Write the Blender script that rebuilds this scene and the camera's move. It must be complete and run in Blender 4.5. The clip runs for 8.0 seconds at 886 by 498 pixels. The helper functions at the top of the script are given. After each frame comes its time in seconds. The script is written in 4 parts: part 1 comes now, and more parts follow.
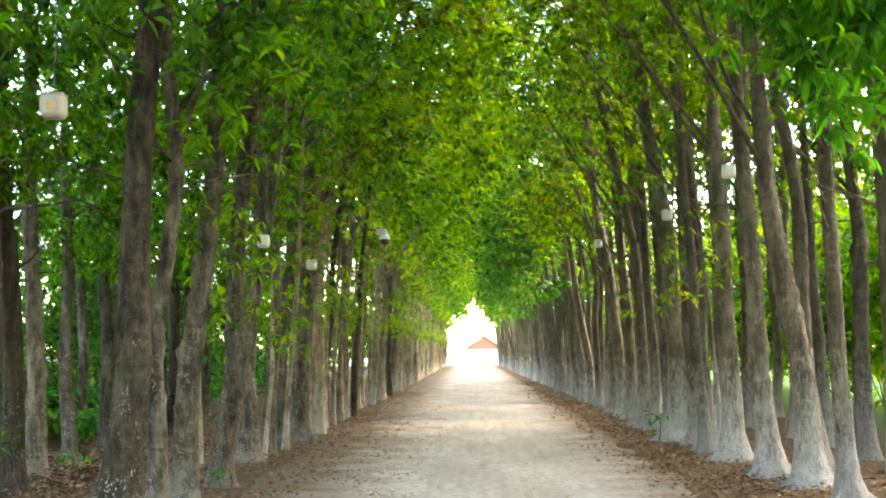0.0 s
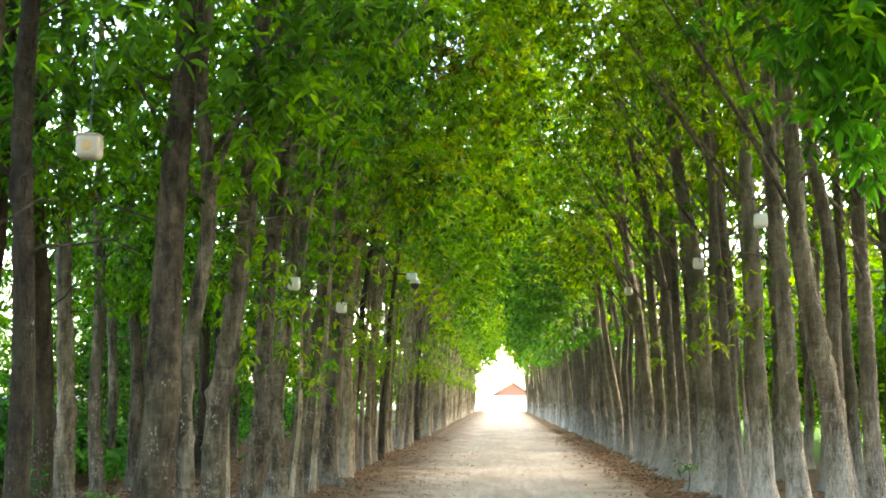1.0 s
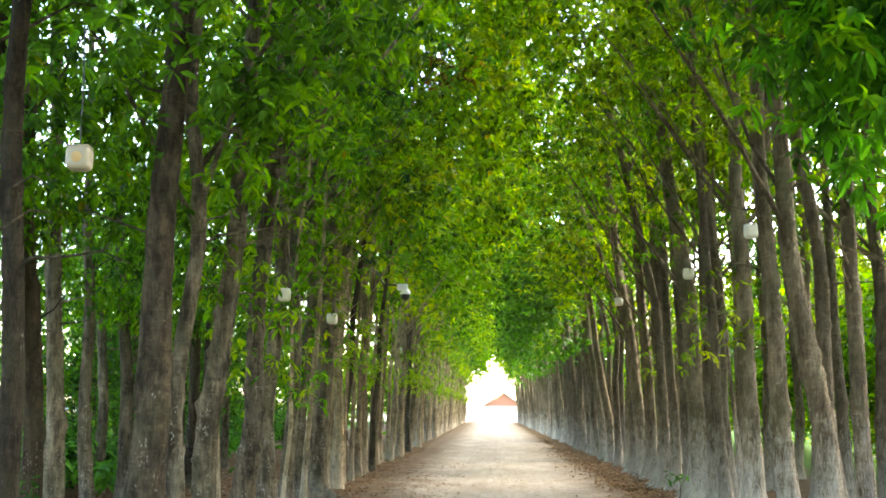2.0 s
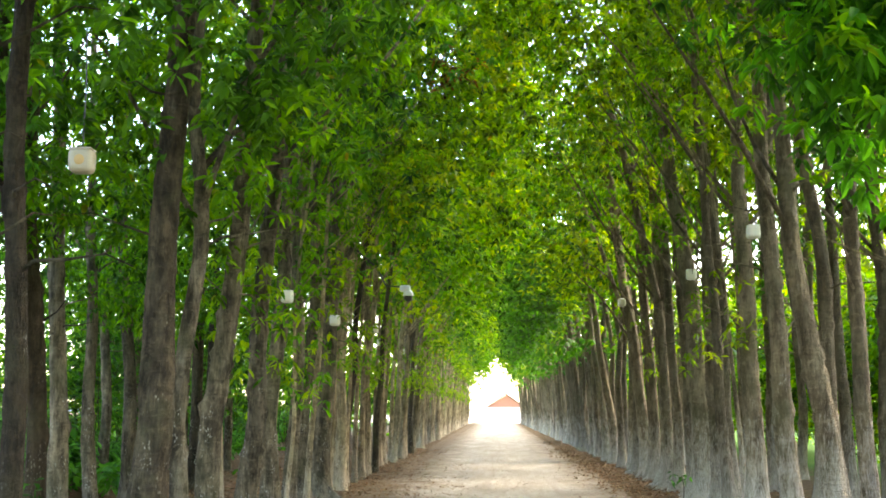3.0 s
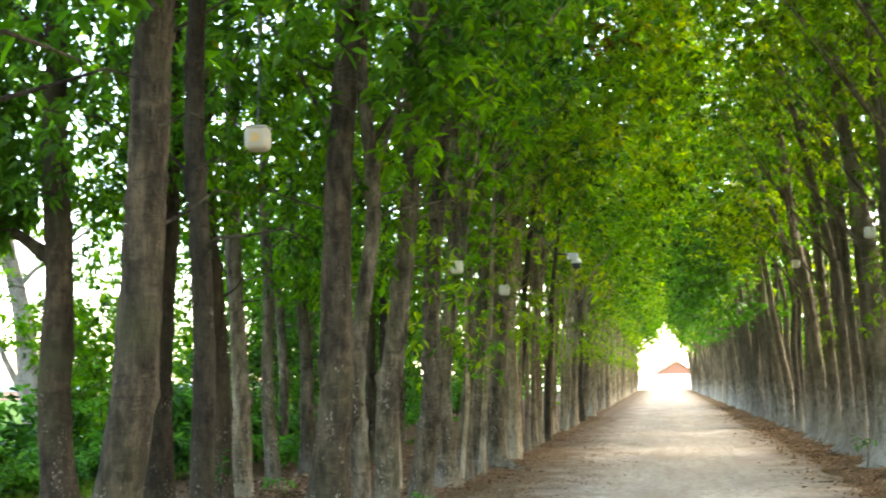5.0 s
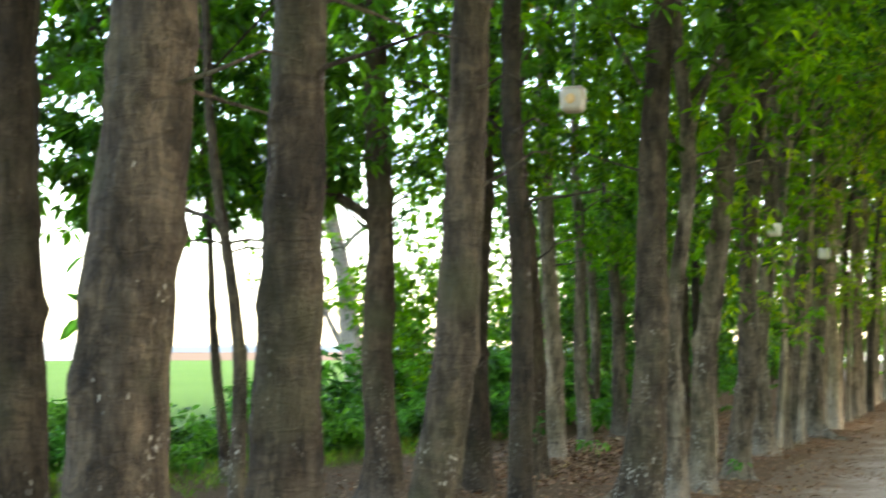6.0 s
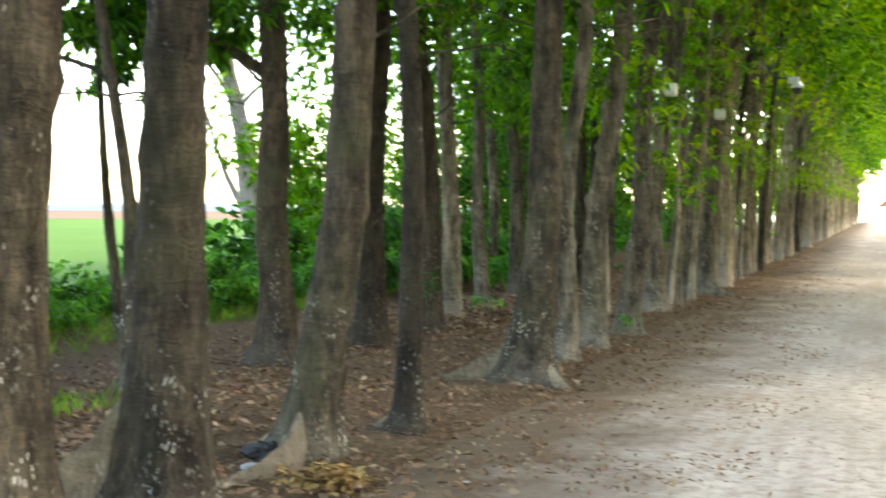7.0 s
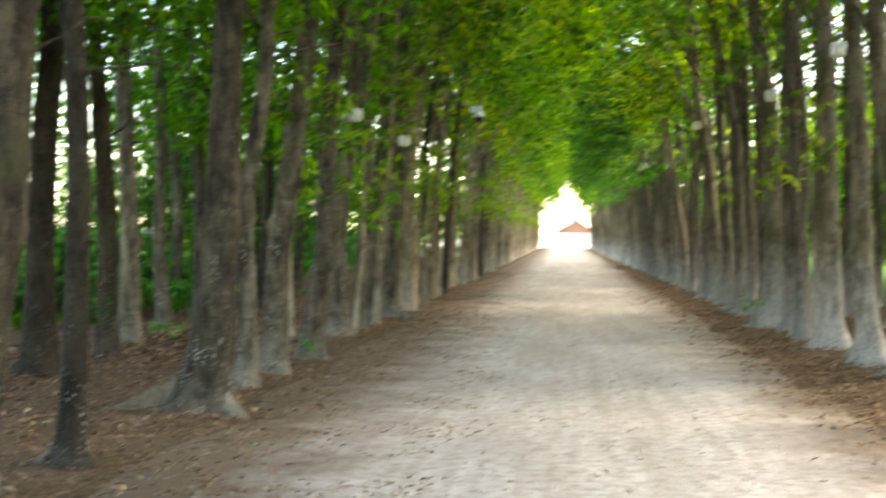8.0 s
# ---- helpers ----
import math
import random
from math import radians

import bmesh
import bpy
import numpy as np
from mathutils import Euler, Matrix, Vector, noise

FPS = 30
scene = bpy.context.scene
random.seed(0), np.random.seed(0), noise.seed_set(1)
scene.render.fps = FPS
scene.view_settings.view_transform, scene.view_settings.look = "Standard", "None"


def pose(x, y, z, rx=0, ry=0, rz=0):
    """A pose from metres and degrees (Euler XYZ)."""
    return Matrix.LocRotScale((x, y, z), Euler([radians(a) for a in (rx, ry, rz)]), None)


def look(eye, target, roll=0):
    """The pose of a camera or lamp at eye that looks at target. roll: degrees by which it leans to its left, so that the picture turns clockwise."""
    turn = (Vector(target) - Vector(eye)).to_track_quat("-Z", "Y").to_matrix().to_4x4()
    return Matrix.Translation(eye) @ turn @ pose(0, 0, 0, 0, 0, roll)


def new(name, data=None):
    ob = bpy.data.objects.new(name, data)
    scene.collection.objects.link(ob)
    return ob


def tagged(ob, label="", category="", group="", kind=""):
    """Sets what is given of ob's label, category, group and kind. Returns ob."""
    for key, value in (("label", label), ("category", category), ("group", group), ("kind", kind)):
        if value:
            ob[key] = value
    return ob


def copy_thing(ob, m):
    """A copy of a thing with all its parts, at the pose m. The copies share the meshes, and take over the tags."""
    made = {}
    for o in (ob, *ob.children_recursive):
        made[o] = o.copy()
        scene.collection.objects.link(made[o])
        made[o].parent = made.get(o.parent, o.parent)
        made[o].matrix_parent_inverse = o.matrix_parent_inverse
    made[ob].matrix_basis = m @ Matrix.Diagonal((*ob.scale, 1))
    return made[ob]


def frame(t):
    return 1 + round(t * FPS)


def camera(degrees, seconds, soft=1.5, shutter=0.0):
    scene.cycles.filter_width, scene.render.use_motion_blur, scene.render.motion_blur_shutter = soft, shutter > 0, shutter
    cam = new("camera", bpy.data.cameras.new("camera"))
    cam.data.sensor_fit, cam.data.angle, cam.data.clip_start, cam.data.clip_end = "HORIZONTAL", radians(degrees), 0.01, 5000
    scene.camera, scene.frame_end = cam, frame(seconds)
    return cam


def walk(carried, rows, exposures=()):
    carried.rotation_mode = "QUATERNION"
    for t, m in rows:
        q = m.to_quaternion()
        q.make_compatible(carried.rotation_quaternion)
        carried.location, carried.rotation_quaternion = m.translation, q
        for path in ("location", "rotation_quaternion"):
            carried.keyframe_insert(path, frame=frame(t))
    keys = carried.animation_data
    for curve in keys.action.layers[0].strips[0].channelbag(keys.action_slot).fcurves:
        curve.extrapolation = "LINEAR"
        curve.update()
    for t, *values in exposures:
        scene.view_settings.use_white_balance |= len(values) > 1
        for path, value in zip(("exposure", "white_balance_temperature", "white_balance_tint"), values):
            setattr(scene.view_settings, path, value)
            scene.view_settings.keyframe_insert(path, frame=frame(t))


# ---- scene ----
# The lens and the walk: seconds, eye, then turn to the left, tilt up and roll in degrees.
cam = camera(36.27, 8.0, soft=1.75, shutter=0.32)
ROWS = [
    (0.0, 0.003, 0.012, 1.574, 1.21, 4.33, -0.42),
    (0.2, 0.003, -0.002, 1.570, 2.16, 4.82, 0.06),
    (0.3, 0.003, -0.008, 1.572, 2.54, 5.00, -0.07),
    (0.5, 0.003, 0.004, 1.572, 2.93, 5.59, 0.48),
    (1.0, 0.002, 0.005, 1.573, 2.50, 6.23, 0.57),
    (1.5, 0.001, 0.007, 1.574, 2.12, 6.57, 0.46),
    (3.0, 0.002, 0.001, 1.578, 2.21, 6.74, 0.29),
    (3.5, 0.000, -0.000, 1.578, 2.89, 6.19, 0.12),
    (4.0, -0.000, -0.002, 1.578, 4.72, 5.74, -0.00),
    (4.2, -0.001, -0.012, 1.577, 5.48, 5.64, -0.14),
    (5.3, -0.101, 0.044, 1.557, 12.01, 5.43, -1.09),
    (5.5, -0.101, 0.040, 1.554, 14.73, 5.36, -1.03),
    (5.7, -0.095, 0.039, 1.580, 17.87, 4.88, -0.31),
    (6.0, -0.154, 0.069, 1.539, 22.19, 4.11, 0.06),
    (6.2, -0.128, 0.033, 1.549, 24.41, 2.82, 0.63),
    (6.5, -0.166, 0.044, 1.531, 24.82, 0.90, 0.61),
    (6.7, -0.163, 0.089, 1.522, 22.38, -0.57, 0.54),
    (7.0, -0.080, 0.114, 1.505, 18.11, -1.80, 0.33),
    (7.2, -0.026, 0.139, 1.547, 15.96, -2.19, 0.79),
    (7.5, 0.004, 0.169, 1.504, 13.25, -2.26, 0.40),
    (7.7, 0.024, 0.171, 1.532, 10.88, -2.21, 0.64),
    (7.8, 0.026, 0.184, 1.526, 9.22, -1.89, 0.79),
    (7.9, 0.021, 0.229, 1.516, 7.28, -1.36, 0.89),
    (8.0, -0.003, 0.288, 1.514, 5.14, -0.67, 0.88),
]


def aim(x, y, z, yaw, tilt, roll):
    a, b = radians(yaw), radians(tilt)
    eye = Vector((x, y, z))
    return look(eye, eye + Vector((-math.sin(a) * math.cos(b), math.cos(a) * math.cos(b), math.sin(b))), roll)


walk(cam, [(r[0], aim(*r[1:])) for r in ROWS], [(0.0, 3.88, 7500, 12), (0.5, 3.8, 7500, 12), (4.2, 3.8, 7500, 12), (6.0, 3.62, 7500, 12), (7.0, 3.62, 7500, 12), (7.5, 3.36, 7500, 12), (8.0, 3.5, 7500, 12)])

# World and light: a bright, thinly clouded sky.
world = bpy.data.worlds.new("sky")
scene.world = world
world.use_nodes = True
wn = world.node_tree.nodes
sky = wn.new("ShaderNodeTexSky")
sky.sky_type = "NISHITA"
sky.sun_disc = False
sky.sun_elevation = radians(35)
sky.sun_rotation = radians(56)
sky.air_density = 1.0
sky.dust_density = 1.0
wn["Background"].inputs[1].default_value = 0.15
world.node_tree.links.new(sky.outputs[0], wn["Background"].inputs[0])
sun_data = bpy.data.lights.new("sun", "SUN")
sun_data.energy, sun_data.angle, sun_data.color = 1.5, radians(24), (1.0, 0.95, 0.86)
sun = new("sun", sun_data)
sun.matrix_world = look((44, 54, 37), (0, 24, 0))

# ---- materials ----


def material(name):
    m = bpy.data.materials.new(name)
    m.use_nodes = True
    nt = m.node_tree
    return m, nt, nt.nodes["Principled BSDF"]


def node(nt, kind, **values):
    n = nt.nodes.new(kind)
    for k, v in values.items():
        n.inputs[k.replace("_", " ")].default_value = v
    return n


def noise_tex(nt, coord, scale, detail=4.0, rough=0.55):
    n = node(nt, "ShaderNodeTexNoise", Scale=scale, Detail=detail, Roughness=rough)
    nt.links.new(coord, n.inputs["Vector"])
    return n.outputs["Fac"]


def ramp(nt, fac, stops):
    r = nt.nodes.new("ShaderNodeValToRGB")
    e = r.color_ramp.elements
    while len(e) < len(stops):
        e.new(0.5)
    for el, (p, c) in zip(e, stops):
        el.position, el.color = p, (*c, 1) if len(c) == 3 else c
    nt.links.new(fac, r.inputs[0])
    return r.outputs[0]


def mix(nt, fac, a, b, blend="MIX"):
    n = nt.nodes.new("ShaderNodeMix")
    n.data_type, n.blend_type = "RGBA", blend
    for sock, v in ((n.inputs[0], fac), (n.inputs[6], a), (n.inputs[7], b)):
        if isinstance(v, bpy.types.NodeSocket):
            nt.links.new(v, sock)
        elif isinstance(v, (int, float)):
            sock.default_value = v
        else:
            sock.default_value = (*v, 1)
    return n.outputs[2]


def math_node(nt, op, a, b=0.0, clamp=False):
    n = nt.nodes.new("ShaderNodeMath")
    n.operation, n.use_clamp = op, clamp
    for sock, v in zip(n.inputs, (a, b)):
        if isinstance(v, bpy.types.NodeSocket):
            nt.links.new(v, sock)
        else:
            sock.default_value = v
    return n.outputs[0]


def bump(nt, bsdf, height, strength, distance):
    b = node(nt, "ShaderNodeBump", Strength=strength, Distance=distance)
    nt.links.new(height, b.inputs["Height"])
    nt.links.new(b.outputs[0], bsdf.inputs["Normal"])


def mapped(nt, out, scale):
    m = nt.nodes.new("ShaderNodeMapping")
    m.inputs["Scale"].default_value = scale
    nt.links.new(out, m.inputs[0])
    return m.outputs[0]


def bark_material(name, dark, light, spot, foot=(0.33, 0.28, 0.22), foot_reach=0.5, foot_amount=0.5, rough_look=1.0):
    """Smooth brown bark: vertical furrows, ring wrinkles, knots, lines of pale flecks, foot paled by dust and painted
    light.
    """
    m, nt, b = material(name)
    tc = nt.nodes.new("ShaderNodeTexCoord").outputs["Object"]
    info = nt.nodes.new("ShaderNodeObjectInfo").outputs["Random"]
    shift = nt.nodes.new("ShaderNodeVectorMath")
    shift.operation = "ADD"
    comb = nt.nodes.new("ShaderNodeCombineXYZ")
    nt.links.new(math_node(nt, "MULTIPLY", info, 37.0), comb.inputs[2])
    nt.links.new(tc, shift.inputs[0])
    nt.links.new(comb.outputs[0], shift.inputs[1])
    p = shift.outputs[0]
    sepz = nt.nodes.new("ShaderNodeSeparateXYZ")
    nt.links.new(tc, sepz.inputs[0])

    warp = node(nt, "ShaderNodeTexNoise", Scale=6.0, Detail=3.0)
    nt.links.new(p, warp.inputs["Vector"])
    bent = nt.nodes.new("ShaderNodeVectorMath")
    bent.operation = "MULTIPLY_ADD"
    nt.links.new(warp.outputs["Color"], bent.inputs[0])
    bent.inputs[1].default_value = (0.09, 0.09, 0.11)
    nt.links.new(p, bent.inputs[2])
    pw = bent.outputs[0]

    def grey(v):
        return (v * rough_look,) * 3

    big = noise_tex(nt, mapped(nt, p, (6, 6, 1.1)), 1.3, 6, 0.6)
    blot = noise_tex(nt, mapped(nt, p, (9, 9, 4)), 1.0, 5, 0.65)
    streak = noise_tex(nt, mapped(nt, pw, (64, 64, 5)), 1.0, 5, 0.65)
    rings = noise_tex(nt, mapped(nt, pw, (7, 7, 13)), 1.0, 5, 0.65)
    fine = noise_tex(nt, p, 85, 4, 0.75)
    wrinkle = noise_tex(nt, mapped(nt, pw, (5, 5, 42)), 1.0, 3, 0.55)
    belt = ramp(nt, noise_tex(nt, mapped(nt, p, (2, 2, 3.2)), 1.0, 3), [(0.42, (0, 0, 0)), (0.56, (1, 1, 1))])
    base = mix(nt, ramp(nt, big, [(0.32, (0, 0, 0)), (0.68, (1, 1, 1))]), dark, light)
    base = mix(nt, ramp(nt, blot, [(0.38, grey(0.8)), (0.56, (0, 0, 0))]), base, [v * 0.6 for v in dark])
    base = mix(nt, ramp(nt, streak, [(0.36, grey(0.65)), (0.5, (0, 0, 0))]), base, (0.03, 0.025, 0.018))
    base = mix(nt, ramp(nt, streak, [(0.56, (0, 0, 0)), (0.74, (0.4, 0.4, 0.4))]), base, [min(1, v * 1.3) for v in light])
    base = mix(nt, ramp(nt, rings, [(0.32, grey(0.6)), (0.42, (0, 0, 0))]), base, (0.03, 0.024, 0.017))
    base = mix(nt, ramp(nt, rings, [(0.56, (0, 0, 0)), (0.72, (0.4, 0.4, 0.4))]), base, [min(1, v * 1.35) for v in light])
    crease = mix(nt, 1.0, ramp(nt, wrinkle, [(0.38, grey(0.5)), (0.46, (0, 0, 0))]), belt, "MULTIPLY")
    base = mix(nt, crease, base, (0.03, 0.024, 0.016))
    film = ramp(nt, noise_tex(nt, mapped(nt, p, (3.5, 3.5, 1.2)), 2.1, 6, 0.65), [(0.5, (0, 0, 0)), (0.68, (0.5, 0.5, 0.5))])
    base = mix(nt, film, base, [v * 0.95 for v in (light[0] * 0.95, light[1] * 1.02, light[2] * 1.1)])
    # old branch knots: few, dark, lying across the trunk
    scar = node(nt, "ShaderNodeTexVoronoi", Scale=1.0)
    nt.links.new(mapped(nt, bent.outputs[0], (4.5, 4.5, 9)), scar.inputs["Vector"])
    knot = ramp(nt, math_node(nt, "ADD", scar.outputs["Distance"], math_node(nt, "MULTIPLY", math_node(nt, "SUBTRACT", fine, 0.5), 0.2)), [(0.12, grey(0.6)), (0.26, (0, 0, 0))])
    few = ramp(nt, noise_tex(nt, p, 2.6, 3), [(0.47, (0, 0, 0)), (0.56, (1, 1, 1))])
    base = mix(nt, mix(nt, 1.0, knot, few, "MULTIPLY"), base, (0.03, 0.022, 0.015))
    # pale flecks: short upright dashes in patches, thicker towards the foot
    vor = node(nt, "ShaderNodeTexVoronoi", Scale=1.0)
    nt.links.new(mapped(nt, pw, (44, 44, 19)), vor.inputs["Vector"])
    fleck = ramp(nt, math_node(nt, "ADD", vor.outputs["Distance"], math_node(nt, "MULTIPLY", math_node(nt, "SUBTRACT", fine, 0.5), 0.8)), [(0.2, (1, 1, 1)), (0.34, (0, 0, 0))])
    where = math_node(nt, "ADD", noise_tex(nt, mapped(nt, p, (5.5, 5.5, 3.5)), 1.0, 4, 0.6), math_node(nt, "MULTIPLY", math_node(nt, "SUBTRACT", 1.0, sepz.outputs[2]), 0.08))
    patch = ramp(nt, where, [(0.53, (0, 0, 0)), (0.66, (0.9, 0.9, 0.9))])
    base = mix(nt, mix(nt, 1.0, fleck, patch, "MULTIPLY"), base, spot)
    moss = ramp(nt, noise_tex(nt, p, 1.5, 5), [(0.5, (0, 0, 0)), (0.68, (0.5, 0.5, 0.5))])
    base = mix(nt, moss, base, (0.075, 0.075, 0.034))
    # pale foot of the trunk: road dust, with light on the lower trunk painted in
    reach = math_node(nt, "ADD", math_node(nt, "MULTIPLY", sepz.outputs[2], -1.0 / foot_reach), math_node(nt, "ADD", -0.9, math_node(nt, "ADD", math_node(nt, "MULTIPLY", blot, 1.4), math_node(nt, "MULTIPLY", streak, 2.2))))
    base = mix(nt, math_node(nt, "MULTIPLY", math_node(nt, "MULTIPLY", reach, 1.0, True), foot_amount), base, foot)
    tone = math_node(nt, "ADD", math_node(nt, "MULTIPLY", info, 0.75), 0.62)
    comb2 = nt.nodes.new("ShaderNodeCombineXYZ")
    for i in range(3):
        nt.links.new(tone, comb2.inputs[i])
    base = mix(nt, 1.0, base, comb2.outputs[0], "MULTIPLY")
    nt.links.new(base, b.inputs["Base Color"])
    b.inputs["Roughness"].default_value = 0.85
    b.inputs["Specular IOR Level"].default_value = 0.12
    h = math_node(nt, "ADD", math_node(nt, "MULTIPLY", streak, 0.9), math_node(nt, "ADD", math_node(nt, "MULTIPLY", rings, 0.6), math_node(nt, "ADD", math_node(nt, "MULTIPLY", wrinkle, 0.45), math_node(nt, "MULTIPLY", fine, 0.35))))
    h = math_node(nt, "ADD", h, math_node(nt, "MULTIPLY", blot, 0.6))
    bump(nt, b, h, 1.0, 0.075)
    return m


def leaf_material(name, stops, through_col, share=0.52, rough=0.5, tint=True, glow=(2.45, 2.15, 0.6)):
    m, nt, b = material(name)
    rnd = nt.nodes.new("ShaderNodeNewGeometry").outputs["Random Per Island"]
    col = ramp(nt, rnd, stops)
    tc = nt.nodes.new("ShaderNodeTexCoord").outputs["Object"]
    big = noise_tex(nt, tc, 0.9, 3)
    col = mix(nt, ramp(nt, big, [(0.35, (0, 0, 0)), (0.7, (0.6, 0.6, 0.6))]), col, through_col)
    info = nt.nodes.new("ShaderNodeObjectInfo").outputs["Random"]
    col = mix(nt, 1.0 if tint else 0.0, col, ramp(nt, info, [(0.0, (0.62, 0.82, 0.42)), (0.5, (0.84, 1.0, 0.36)), (1.0, (1.15, 1.1, 0.36))]), "MULTIPLY")
    # clump tones in the leaf colour stand in for deep shade inside the crowns
    clump_shade = noise_tex(nt, tc, 2.3, 3, 0.6)
    col = mix(nt, 1.0 if tint else 0.0, col, ramp(nt, clump_shade, [(0.36, (0.18, 0.24, 0.28)), (0.53, (0.92, 0.95, 0.95)), (0.68, (1.45, 1.38, 1.0))]), "MULTIPLY")
    nt.links.new(col, b.inputs["Base Color"])
    b.inputs["Roughness"].default_value = rough
    b.inputs["Specular IOR Level"].default_value = 0.15 if tint else 0.06
    tr = nt.nodes.new("ShaderNodeBsdfTranslucent")
    bright = mix(nt, 1.0 if tint else 0.0, col, glow, "MULTIPLY")
    nt.links.new(bright, tr.inputs[0])
    ms = nt.nodes.new("ShaderNodeMixShader")
    ms.inputs[0].default_value = share
    nt.links.new(b.outputs[0], ms.inputs[1])
    nt.links.new(tr.outputs[0], ms.inputs[2])
    nt.links.new(ms.outputs[0], nt.nodes["Material Output"].inputs[0])
    return m


def plain_material(name, col, rough=0.6, metal=0.0, vary=0.15, scale=8.0):
    m, nt, b = material(name)
    tc = nt.nodes.new("ShaderNodeTexCoord").outputs["Object"]
    n = noise_tex(nt, tc, scale, 5)
    c = mix(nt, n, [v * (1 - vary) for v in col], [min(1, v * (1 + vary)) for v in col])
    nt.links.new(c, b.inputs["Base Color"])
    b.inputs["Roughness"].default_value, b.inputs["Metallic"].default_value = rough, metal
    bump(nt, b, noise_tex(nt, tc, scale * 6, 3), 0.2, 0.004)
    return m


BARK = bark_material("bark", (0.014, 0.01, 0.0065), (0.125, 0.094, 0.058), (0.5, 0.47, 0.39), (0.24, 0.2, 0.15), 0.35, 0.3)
# BARK in lighter tones: brighter light farther from the eye put into the colour
BARK_MID_LIT = bark_material("bark_mid_lit", (0.03, 0.023, 0.014), (0.285, 0.226, 0.148), (0.55, 0.52, 0.44), (0.34, 0.29, 0.22), 0.5, 0.5, 0.9)
BARK_PALE = bark_material("bark_pale", (0.3, 0.25, 0.2), (0.55, 0.48, 0.4), (0.5, 0.48, 0.43), rough_look=0.6)
# right row: the tall pale foot paints the bright light on the lower trunks
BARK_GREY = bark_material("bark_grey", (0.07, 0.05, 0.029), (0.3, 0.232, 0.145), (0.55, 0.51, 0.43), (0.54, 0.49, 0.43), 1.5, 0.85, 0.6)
# far left row: its lit look is painted into these tan tones
BARK_TAN_LIT = bark_material("bark_tan_lit", (0.1, 0.07, 0.037), (0.47, 0.355, 0.205), (0.5, 0.45, 0.36), (0.46, 0.39, 0.3), 1.0, 0.65, 0.8)
BARK_ROOT = bark_material("bark_root", (0.15, 0.11, 0.065), (0.38, 0.29, 0.18), (0.45, 0.4, 0.31), (0.34, 0.265, 0.175), 0.3, 0.5, 0.45)
BARK_BARE = bark_material("bark_bare", (0.2, 0.15, 0.095), (0.42, 0.335, 0.225), (0.45, 0.4, 0.31), (0.42, 0.34, 0.24), 0.4, 0.5, 0.6)
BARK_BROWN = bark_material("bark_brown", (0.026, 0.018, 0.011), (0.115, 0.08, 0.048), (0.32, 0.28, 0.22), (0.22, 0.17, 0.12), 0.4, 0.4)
GREENS = [(0.0, (0.026, 0.08, 0.006)), (0.35, (0.05, 0.14, 0.01)), (0.7, (0.095, 0.21, 0.014)), (0.985, (0.15, 0.24, 0.02)), (1.0, (0.22, 0.13, 0.03))]
YELLOWS = [(0.0, (0.075, 0.15, 0.01)), (0.4, (0.12, 0.21, 0.014)), (0.98, (0.19, 0.26, 0.02)), (1.0, (0.26, 0.15, 0.03))]
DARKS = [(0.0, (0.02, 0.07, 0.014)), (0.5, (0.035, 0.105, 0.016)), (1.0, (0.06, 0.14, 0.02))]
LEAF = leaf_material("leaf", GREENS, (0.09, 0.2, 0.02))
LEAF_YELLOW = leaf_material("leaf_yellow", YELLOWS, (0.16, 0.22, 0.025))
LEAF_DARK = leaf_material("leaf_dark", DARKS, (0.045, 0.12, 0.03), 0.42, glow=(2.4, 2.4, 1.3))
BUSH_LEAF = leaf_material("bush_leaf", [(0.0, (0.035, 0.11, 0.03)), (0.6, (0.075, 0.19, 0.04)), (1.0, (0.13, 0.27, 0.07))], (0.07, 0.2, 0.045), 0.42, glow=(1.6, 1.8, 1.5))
GRASS = leaf_material("grass", [(0.0, (0.09, 0.16, 0.02)), (0.7, (0.15, 0.24, 0.04)), (1.0, (0.26, 0.24, 0.08))], (0.14, 0.22, 0.05), 0.3, glow=(1.6, 1.6, 1.2))
LITTER = leaf_material("litter", [(0.0, (0.05, 0.032, 0.02)), (0.3, (0.15, 0.09, 0.048)), (0.55, (0.23, 0.15, 0.088)), (0.8, (0.17, 0.08, 0.035)), (0.94, (0.33, 0.25, 0.16)), (1.0, (0.3, 0.22, 0.08))], (0.2, 0.115, 0.07), 0.1, 0.8, False)
LITTER_GOLD = leaf_material("litter_gold", [(0.0, (0.14, 0.075, 0.03)), (0.5, (0.27, 0.16, 0.055)), (1.0, (0.38, 0.27, 0.1))], (0.27, 0.16, 0.065), 0.15, 0.8, False)
PLASTIC = plain_material("frosted_plastic", (0.66, 0.61, 0.48), 0.4, 0.0, 0.1)
PLASTIC_WARM = plain_material("yellowed_plastic", (0.31, 0.27, 0.2), 0.5, 0.0, 0.12)
AMBER = plain_material("amber_glow", (0.4, 0.25, 0.1), 0.5)
METAL_DARK = plain_material("dark_metal", (0.04, 0.04, 0.042), 0.5, 0.6)
WHITE_METAL = plain_material("white_metal", (0.75, 0.76, 0.77), 0.4)
BRICK = plain_material("terracotta_roof", (0.3, 0.14, 0.085), 0.85, 0.0, 0.12, 1.5)
WALL_WHITE = plain_material("white_wall", (0.62, 0.58, 0.52), 0.8, 0.0, 0.06, 0.7)


